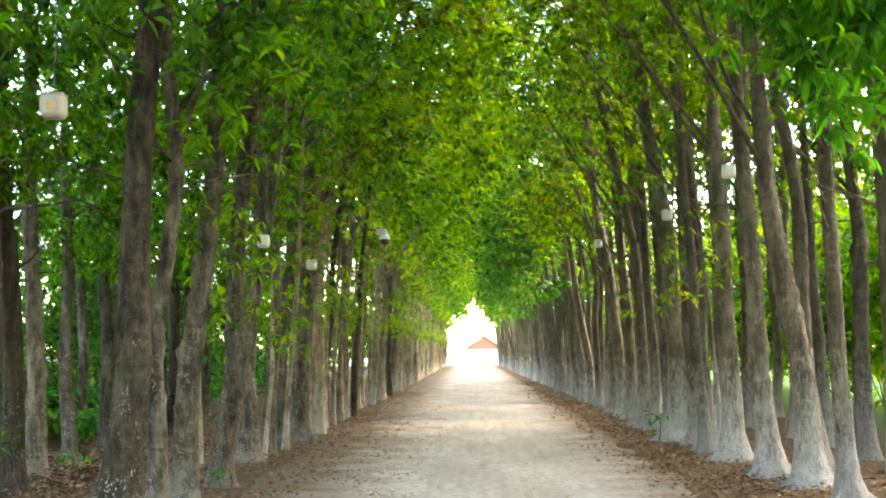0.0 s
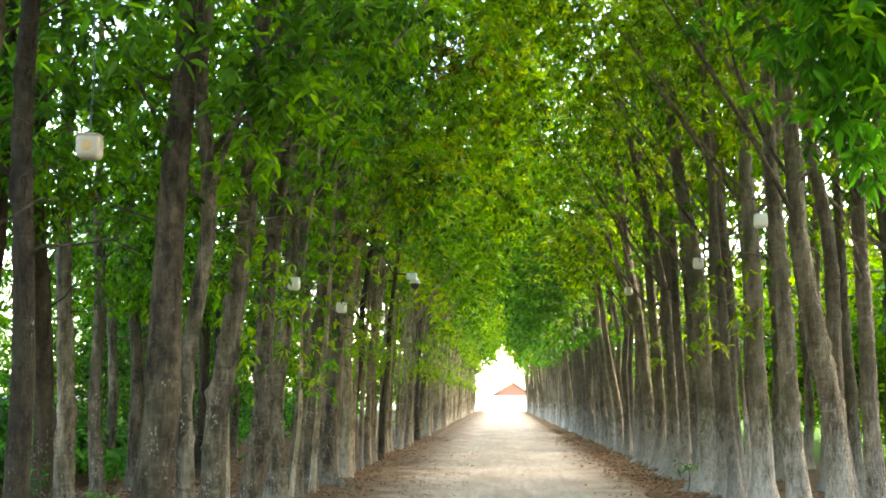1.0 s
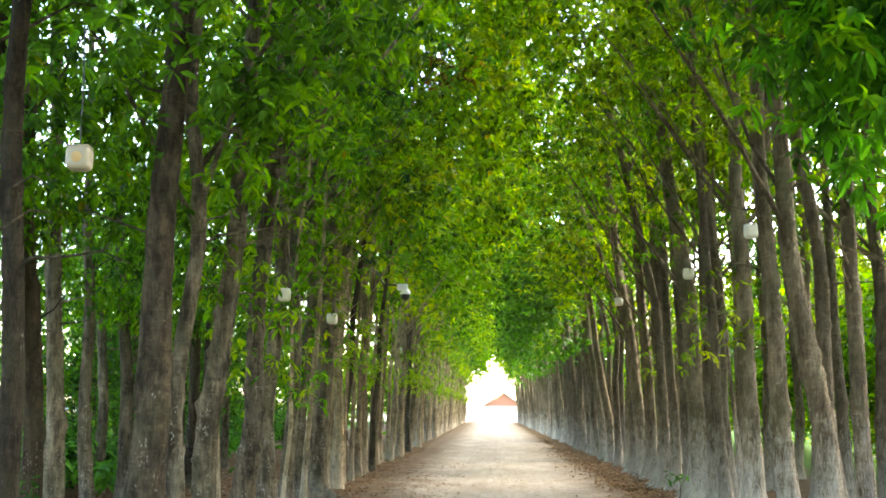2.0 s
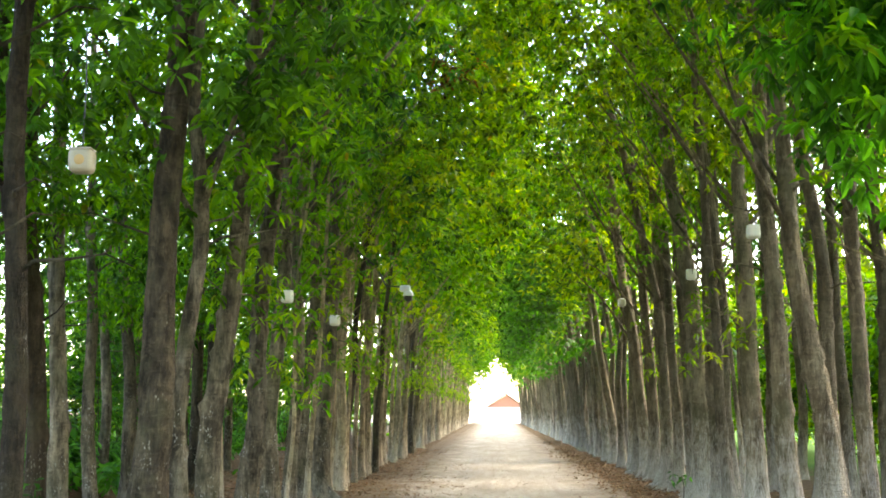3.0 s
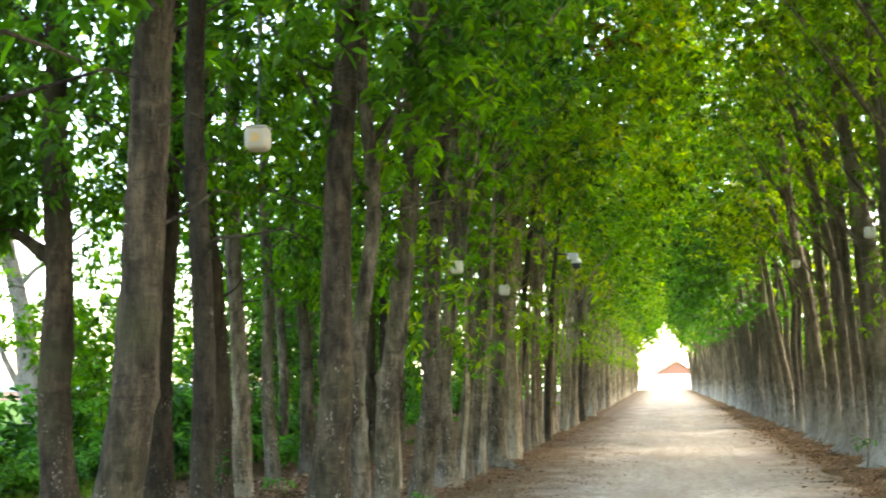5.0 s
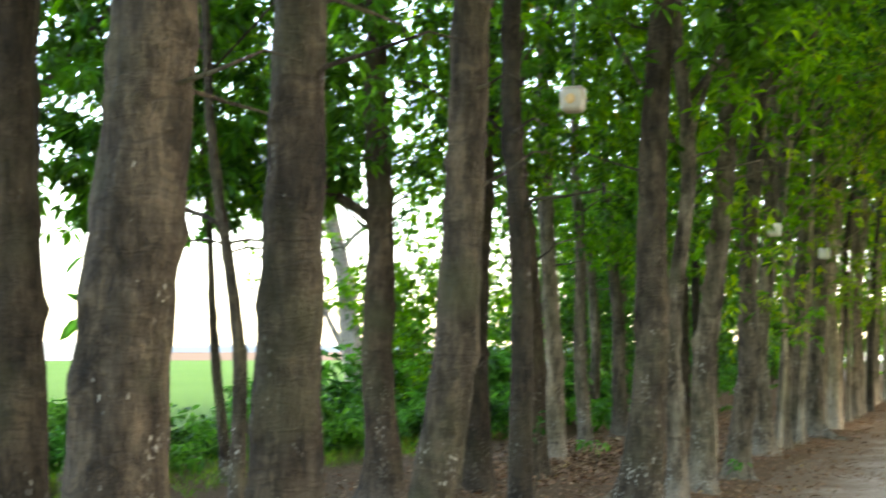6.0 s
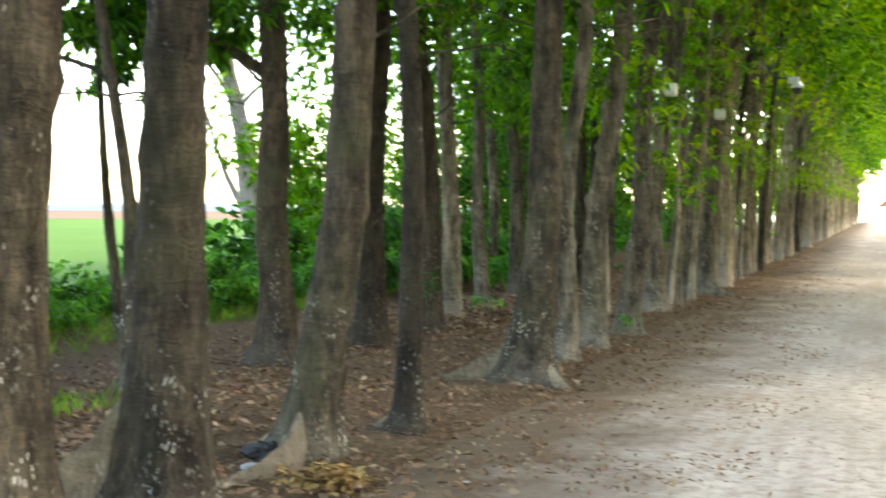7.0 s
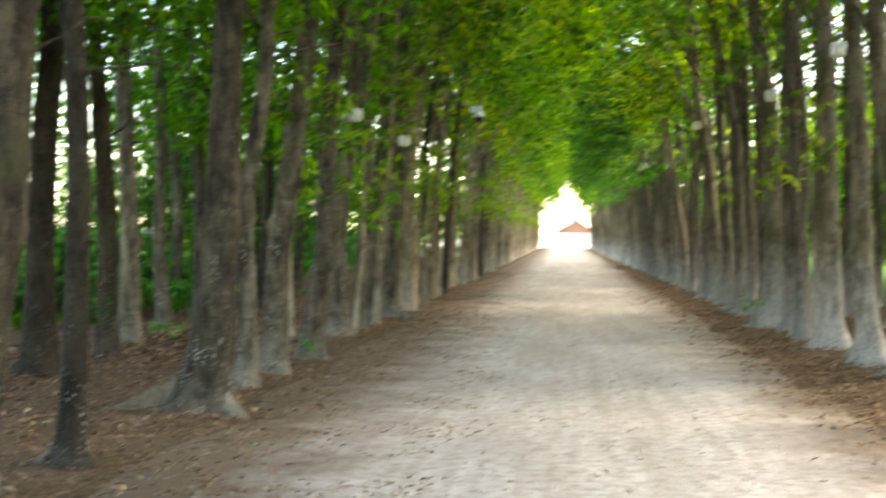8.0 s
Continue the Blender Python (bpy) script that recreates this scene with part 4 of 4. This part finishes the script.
def litter(name, xs_, ys_, size, mat, label, lift=0.012, simple=True, tumble=0.3):
    z = np.array([height(a, b) for a, b in zip(xs_, ys_)])
    road_top = np.where(np.abs(xs_) < 2.6, 0.006, -1.0)
    z = np.maximum(z, road_top) + lift
    v, q = leaves(rng, np.stack([xs_, ys_, z + rng.uniform(0, 0.02, len(xs_))], 1), 1, size, size * 0.45, droop=-0.05, spread=tumble, fold=0.22, sag=0.03, simple=simple)
    return tagged(new(name, leaf_mesh(name, v, q, mat)), label, "fallen leaves", kind="stuff")


n = 50000
lx = np.where(rng.random(n) < 0.6, -4.1 + rng.normal(0, 2.0, n), 3.4 + rng.normal(0, 1.1, n))
ly = 3.5 + 50 * rng.random(n) ** 1.7
lx = np.concatenate([lx, np.where(rng.random(8000) < 0.5, -4.3, 4.0) + rng.normal(0, 1.2, 8000)])
ly = np.concatenate([ly, rng.uniform(-9, 3.6, 8000)])
n = len(lx)
dens = np.array([noise.noise(Vector((a * 0.55, b * 0.4, 7))) for a, b in zip(lx, ly)])
ok = (dens > -0.25 + 0.25 * rng.normal(size=n)) & (np.abs(lx) < 9) & (np.abs(lx) > 1.7 + 1.0 * rng.random(n)) & ((lx > -2.0) | (lx < -4.7) | (rng.random(n) < 0.6))
litter("leaf_litter", lx[ok], ly[ok], 0.085, LITTER, "dry brown and rust leaves strewn under the trees")
n = 3400
hx, hy = rng.normal(-5.2, 0.8, n), rng.normal(18.3, 2.2, n)
litter("leaf_drift", hx, hy, 0.11, LITTER, "thick drift of rust-brown leaves behind the row", 0.03)
n = 1500
hx, hy = rng.normal(-4.75, 0.5, n), rng.normal(7.0, 1.2, n)
litter("leaf_drift", hx, hy, 0.085, LITTER, "thick drift of brown leaves between the trunks", 0.03)
n = 30000
hx, hy = rng.uniform(-5.6, -0.6, n), 5.5 + 34 * rng.random(n) ** 1.5
ok = np.array([noise.noise(Vector((a * 1.7, b * 1.1, 31))) for a, b in zip(hx, hy)]) + 0.25 * rng.normal(size=n) + 0.3 * np.clip((-1.7 - hx) / 1.2, -1.5, 1) > 0.14
litter("leaf_crumbs", hx[ok], hy[ok], 0.05, LITTER, "trodden leaf crumbs and twigs on the bare soil", 0.008, tumble=0.45)
n = 420
hx, hy = rng.normal(-2.88, 0.085, n), rng.normal(6.76, 0.1, n)
pile = litter("leaf_pile", hx, hy, 0.075, LITTER_GOLD, "heap of golden-brown leaves at a root", 0.015, False, 0.3)
hz = 0.09 * np.exp(-((hx + 2.86) ** 2 + (hy - 6.74) ** 2) / 0.05) * rng.random(n)
co = np.empty(len(pile.data.vertices) * 3, np.float32)
pile.data.vertices.foreach_get("co", co)
co[2::3] += np.repeat(hz, 6)
pile.data.vertices.foreach_set("co", co)
n = 2600
hx, hy = rng.normal(3.0, 0.45, n), 9 + 60 * rng.random(n) ** 1.4
litter("leaf_drift", hx, hy, 0.08, LITTER, "band of rust-brown leaves along the lane's edge", 0.014)
n = 420
rx_, ry_ = rng.normal(0, 1.5, n), 5 + 40 * rng.random(n) ** 1.4
ok = np.abs(rx_) < 2.4
litter("road_leaves", rx_[ok], ry_[ok], 0.04, LITTER, "small scattered dry leaves on the lane", 0.012)

# pebbles and clods on the lane
n = 1500
px_, py_ = rng.uniform(-2.5, 2.4, n), 5 + 30 * rng.random(n) ** 1.5
base = np.array([(1, 0, 0), (0, 1, 0), (-1, 0, 0), (0, -1, 0), (0, 0, 0.7), (0, 0, -0.7)], float)
sz = rng.uniform(0.005, 0.014, n) * (1 + 0.9 * (rng.random(n) > 0.95))
pv = (base[None] * (1 + rng.normal(0, 0.2, (n, 6, 1)))) * sz[:, None, None] * np.array([1.3, 1, 0.6])
pv += np.stack([px_, py_, np.full(n, 0.012)], 1)[:, None, :]
tri = np.array([(0, 1, 4), (1, 2, 4), (2, 3, 4), (3, 0, 4), (1, 0, 5), (2, 1, 5), (3, 2, 5), (0, 3, 5)])
pf = (tri[None] + (np.arange(n) * 6)[:, None, None]).reshape(-1, 3)
PEBBLE = plain_material("pebble", (0.3, 0.25, 0.19), 0.9, 0.0, 0.4, 3.0)
tagged(mesh_ob("pebbles", pv.reshape(-1, 3), pf, PEBBLE), "small pebbles and clods on the packed earth", "pebbles", kind="stuff")

# pale stone, and a black lump in place of the dark shaded hollow by a root
bm = bmesh.new()
bmesh.ops.create_icosphere(bm, subdivisions=3, radius=0.062)
for v in bm.verts:
    v.co *= 1 + 0.5 * noise.noise(v.co * 19) + 0.15 * noise.noise(v.co * 60)
    v.co.z *= 0.55
stone = tagged(part("stone", bm, plain_material("stone", (0.26, 0.25, 0.23), 0.85, 0.0, 0.2, 20), None), "pale grey stone lying at a root", "stone")
stone.location = (-3.38, 6.85, 0.05)
bm = bmesh.new()
bmesh.ops.create_icosphere(bm, subdivisions=4, radius=0.11)
for v in bm.verts:
    v.co *= 1 + 0.6 * noise.noise(v.co * 14) + 0.3 * noise.noise(v.co * 38)
    v.co.z *= 0.6
lump = tagged(part("dark_lump", bm, plain_material("hollow_black", (0.02, 0.018, 0.016), 0.9, 0.0, 0.3, 20), None), "black lump in place of the shaded hollow beside a root", "charred wood")
lump.location = (-3.5, 7.25, 0.06)

# ---- lanterns, the watch camera ----


def make_lantern(x, y, z, reach, size=0.18, lamp=False, cord=0.0):
    lan = new("lantern")
    lan.matrix_world = pose(x, y, z, 0, 0, brng.uniform(-6, 6))
    body = part("body", box_bm((size, size, size), (0, 0, 0), size * 0.26, 4, 0.96), PLASTIC_WARM if lamp else PLASTIC, lan, "frosted white plastic body")
    part("rim", box_bm((size * 0.9, size * 0.9, size * 0.08), (0, 0, size * 0.47), size * 0.03, 2), PLASTIC_WARM if lamp else PLASTIC, body)
    if lamp:
        # amber-coloured disc painted in place of the lamp's glow through the plastic
        bm = bmesh.new()
        bmesh.ops.create_uvsphere(bm, u_segments=14, v_segments=9, radius=size * 0.22)
        for v in bm.verts:
            v.co = Vector((v.co.x, v.co.y * 0.35 - size * 0.47, v.co.z))
        part("glow_spot", bm, AMBER, lan, "amber spot standing for lamp glow through the face")
    if cord:
        v, f = tube([(0, 0, size * 0.45), (0.01, 0, size * 0.5 + cord * 0.5), (0, 0, size * 0.5 + cord)], [0.006] * 3, 5)
        mesh_ob("cord", v, f, METAL_DARK, lan)
    else:
        v, f = tube([(0, size * 0.2, size * 0.2), (reach[0] * 0.5, size * 0.2 + reach[1] * 0.5, size * 0.25), (reach[0], reach[1], size * 0.2)], [0.012] * 3, 6)
        mesh_ob("bracket", v, f, METAL_DARK, lan)
    return tagged(lan, "white box lantern fixed high on a trunk", "lantern", "lanterns along the lane")


make_lantern(-3.06, 9.79, 3.39, (0, 0), 0.185, True, 0.9)
for x, y, z, rx_, ry_ in ((-2.97, 19.22, 3.16, -0.2, 0.4), (-2.79, 23.54, 3.10, -0.2, 0.5), (-2.88, 32.38, 3.46, -0.2, 0.4), (-3.0, 35.5, 3.3, -0.1, 0.4), (-2.98, 44.0, 3.42, -0.1, 0.4), (-2.98, 54.0, 3.5, -0.1, 0.4),
                          (3.35, 17.5, 3.87, 0.15, 0.8), (3.35, 23.1, 3.87, 0.1, 0.5), (2.95, 31.5, 4.05, 0.15, 0.6), (3.3, 48.5, 4.0, 0.15, 0.4), (3.3, 56, 4.15, 0.15, 0.4), (3.3, 63, 4.1, 0.15, 0.4), (3.3, 79, 4.3, 0.15, 0.4), (3.3, 93, 4.3, 0.15, 0.4)):
    make_lantern(x, y, z, (rx_, ry_))

camera_unit = new("security_camera")
camera_unit.matrix_world = pose(-1.78, 27.0, 3.92) @ Matrix.Diagonal((0.8, 0.8, 0.8, 1))
v, f = tube([(-1.9, 0.3, 1.6), (-0.75, 0.1, 0.6), (-0.5, 0.02, 0.13), (-0.03, 0, 0.1)], [0.03, 0.024, 0.024, 0.024], 8)
mesh_ob("arm", v, f, METAL_DARK, camera_unit, "dark arm")
part("housing", box_bm((0.26, 0.2, 0.16), (-0.02, 0, 0.06), 0.03, 2), WHITE_METAL, camera_unit)
v, f = tube([(0.06, 0, 0.02), (0.06, 0, -0.08), (0.06, 0, -0.12)], [0.07, 0.14, 0.13], 14)
mesh_ob("hood", v, f, WHITE_METAL, camera_unit, "white conical hood", True)
bm = bmesh.new()
bmesh.ops.create_uvsphere(bm, u_segments=14, v_segments=10, radius=0.11)
bmesh.ops.translate(bm, vec=(0.06, 0, -0.16), verts=bm.verts)
part("dome", bm, METAL_DARK, camera_unit, "black glass dome")
tagged(camera_unit, "white dome camera on a dark arm among leaves", "security camera")

# ---- the far end and the shore ----
barn = new("house")
barn.matrix_world = pose(2.0, 240, 0)
W2, EZ, PZ, LN = 3.3, 1.9, 4.2, 14.0
bm = bmesh.new()
fr = [bm.verts.new(c) for c in ((-W2, 0, -0.1), (W2, 0, -0.1), (W2, 0, EZ), (-W2, 0, EZ))]
bk = [bm.verts.new((v.co.x, LN, v.co.z)) for v in fr]
bm.faces.new(fr), bm.faces.new(bk[::-1])
for i in range(4):
    bm.faces.new((fr[i], bk[i], bk[(i + 1) % 4], fr[(i + 1) % 4]))
part("wall", bm, WALL_WHITE, barn, "white lower wall")
bm = bmesh.new()
g = [bm.verts.new(c) for c in ((-W2, 0.05, EZ), (W2, 0.05, EZ), (0, 0.05, PZ - 0.15))]
h = [bm.verts.new((v.co.x, LN - 0.05, v.co.z)) for v in g]
bm.faces.new(g), bm.faces.new(h[::-1])
for i in range(3):
    bm.faces.new((g[i], h[i], h[(i + 1) % 3], g[(i + 1) % 3]))
part("gable", bm, BRICK, barn, "terracotta gable")
ROOF = plain_material("roof_tile", (0.2, 0.11, 0.085), 0.85, 0.0, 0.25, 2.0)
for sd in (-1, 1):
    bm = bmesh.new()
    a = [bm.verts.new(c) for c in ((sd * (W2 + 0.5), -0.6, EZ - 0.3), (0, -0.6, PZ), (0, LN + 0.6, PZ), (sd * (W2 + 0.5), LN + 0.6, EZ - 0.3))]
    b2 = [bm.verts.new((v.co.x, v.co.y, v.co.z + 0.2)) for v in a]
    bm.faces.new(a), bm.faces.new(b2[::-1])
    for i in range(4):
        bm.faces.new((a[i], b2[i], b2[(i + 1) % 4], a[(i + 1) % 4]))
    part("roof", bm, ROOF, barn)
part("door", box_bm((1.4, 0.12, 1.8), (2.4, -0.05, 0.9), 0.02, 1), plain_material("door_wood", (0.6, 0.5, 0.4), 0.7), barn)
tagged(barn, "low white house with a terracotta gable at the lane's end", "house")

WATER, wnt, wb = material("water")
wb.inputs["Base Color"].default_value = (0.11, 0.14, 0.155, 1)
wb.inputs["Specular IOR Level"].default_value = 0.0
wb.inputs["Roughness"].default_value = 0.5
bump(wnt, wb, noise_tex(wnt, wnt.nodes.new("ShaderNodeTexCoord").outputs["Object"], 0.6, 4), 0.3, 0.2)
MUD = plain_material("mud", (0.13, 0.095, 0.07), 0.95, 0.0, 0.2, 0.05)
MUD.node_tree.nodes["Principled BSDF"].inputs["Specular IOR Level"].default_value = 0.0


def sheet(name, pts, z, mat, label, category):
    return tagged(mesh_ob(name, [(x, y, z) for x, y in pts], [list(range(len(pts)))], mat), label, category, kind="structure")


# the shore runs across the view over the field
sheet("mudflat", [(-160, 40), (-125, 85), (-70, 128), (-30, 170), (-95, 480), (-330, 340), (-430, 60)], 0.03, MUD, "brown muddy shore beyond the field", "shore")
sheet("water", [(-370, 40), (-265, 190), (-165, 275), (-75, 420), (-300, 1600), (-2200, 2000), (-2600, 300), (-700, 40)], 0.08, WATER, "pale flat water beyond the field", "water")
rng = np.random.default_rng(7)
for k, (a0, a1, dist, tall) in enumerate(((37.5, 47, 900, 10), (35.0, 36.6, 800, 4.5), (24, 34, 1700, 5))):
    hv, hf, m = [], [], 44
    for i in range(m):
        a = radians(a0 + (a1 - a0) * i / (m - 1))
        top = tall * (0.55 + 0.5 * noise.noise(Vector((i * 0.23, k, 0))) + 0.25 * rng.random()) * math.sin(math.pi * min(max(i / (m - 1), 0.04), 0.96)) ** 0.4
        x, y = -math.sin(a), math.cos(a)
        hv += [(x * dist, y * dist, -1), (x * (dist + 30), y * (dist + 30), max(top, 0.3)), (x * (dist + 90), y * (dist + 90), -1)]
    for i in range(m - 1):
        hf += [[i * 3, i * 3 + 3, i * 3 + 4, i * 3 + 1], [i * 3 + 1, i * 3 + 4, i * 3 + 5, i * 3 + 2]]
    tagged(mesh_ob("backdrop", hv, hf, plain_material("far_wood", (0.1, 0.125, 0.13), 0.9, 0.0, 0.2, 0.02)), "low wooded shore far across the water", "far shore", kind="structure")
hut = tagged(part("shed", box_bm((5.5, 3, 2.0), (0, 0, 1.0), 0.05, 1), WALL_WHITE, None), "small white shed on the shore", "shed")
hut.matrix_world = pose(-90, 116, 0, 0, 0, 40)

# a low bough hanging into the lane
BOUGH_LEAF = leaf_material("bough_leaf", [(0.0, (0.045, 0.145, 0.018)), (0.6, (0.075, 0.215, 0.025)), (1.0, (0.12, 0.27, 0.035))], (0.075, 0.22, 0.025), 0.52, glow=(2.4, 2.5, 1.2))
rng = np.random.default_rng(77)
pts = np.stack([rng.normal(0, 0.34, 130), rng.normal(0, 0.45, 130), rng.normal(0, 0.36, 130)], 1)
v, q = leaves(rng, pts, 7, 0.17, 0.062, droop=0.9)
bough_me = leaf_mesh("bough", v, q, BOUGH_LEAF)
for at in ((2.95, 10.3, 4.35), (3.2, 10.0, 4.0), (2.85, 10.8, 5.0), (3.25, 10.6, 4.8)):
    ob = new("bough", bough_me)
    ob.parent = BOUGH_TREE
    ob.matrix_basis = pose(at[0] - BOUGH_TREE.location.x, at[1] - BOUGH_TREE.location.y, at[2], 0, 0, brng.uniform(0, 360))
    tagged(ob, "bright green hanging leaves", kind="stuff")
# a spray of withered leaves high in a crown over the lane
pts = np.stack([rng.normal(0, 0.2, 22), rng.normal(0, 0.3, 22), rng.normal(0, 0.14, 22)], 1)
v, q = leaves(rng, pts, 6, 0.12, 0.045)
RUST = leaf_material("withered_leaf", [(0.0, (0.16, 0.05, 0.02)), (1.0, (0.3, 0.12, 0.04))], (0.22, 0.09, 0.03), 0.45, glow=(1.3, 1.2, 1.0))
dead = new("withered_spray", leaf_mesh("withered_spray", v, q, RUST))
dead.parent = ROOF_TREE
dead.matrix_basis = pose(-0.68 - ROOF_TREE.location.x, 20.6 - ROOF_TREE.location.y, 6.75)
tagged(dead, "rust-red withered leaves", kind="stuff")
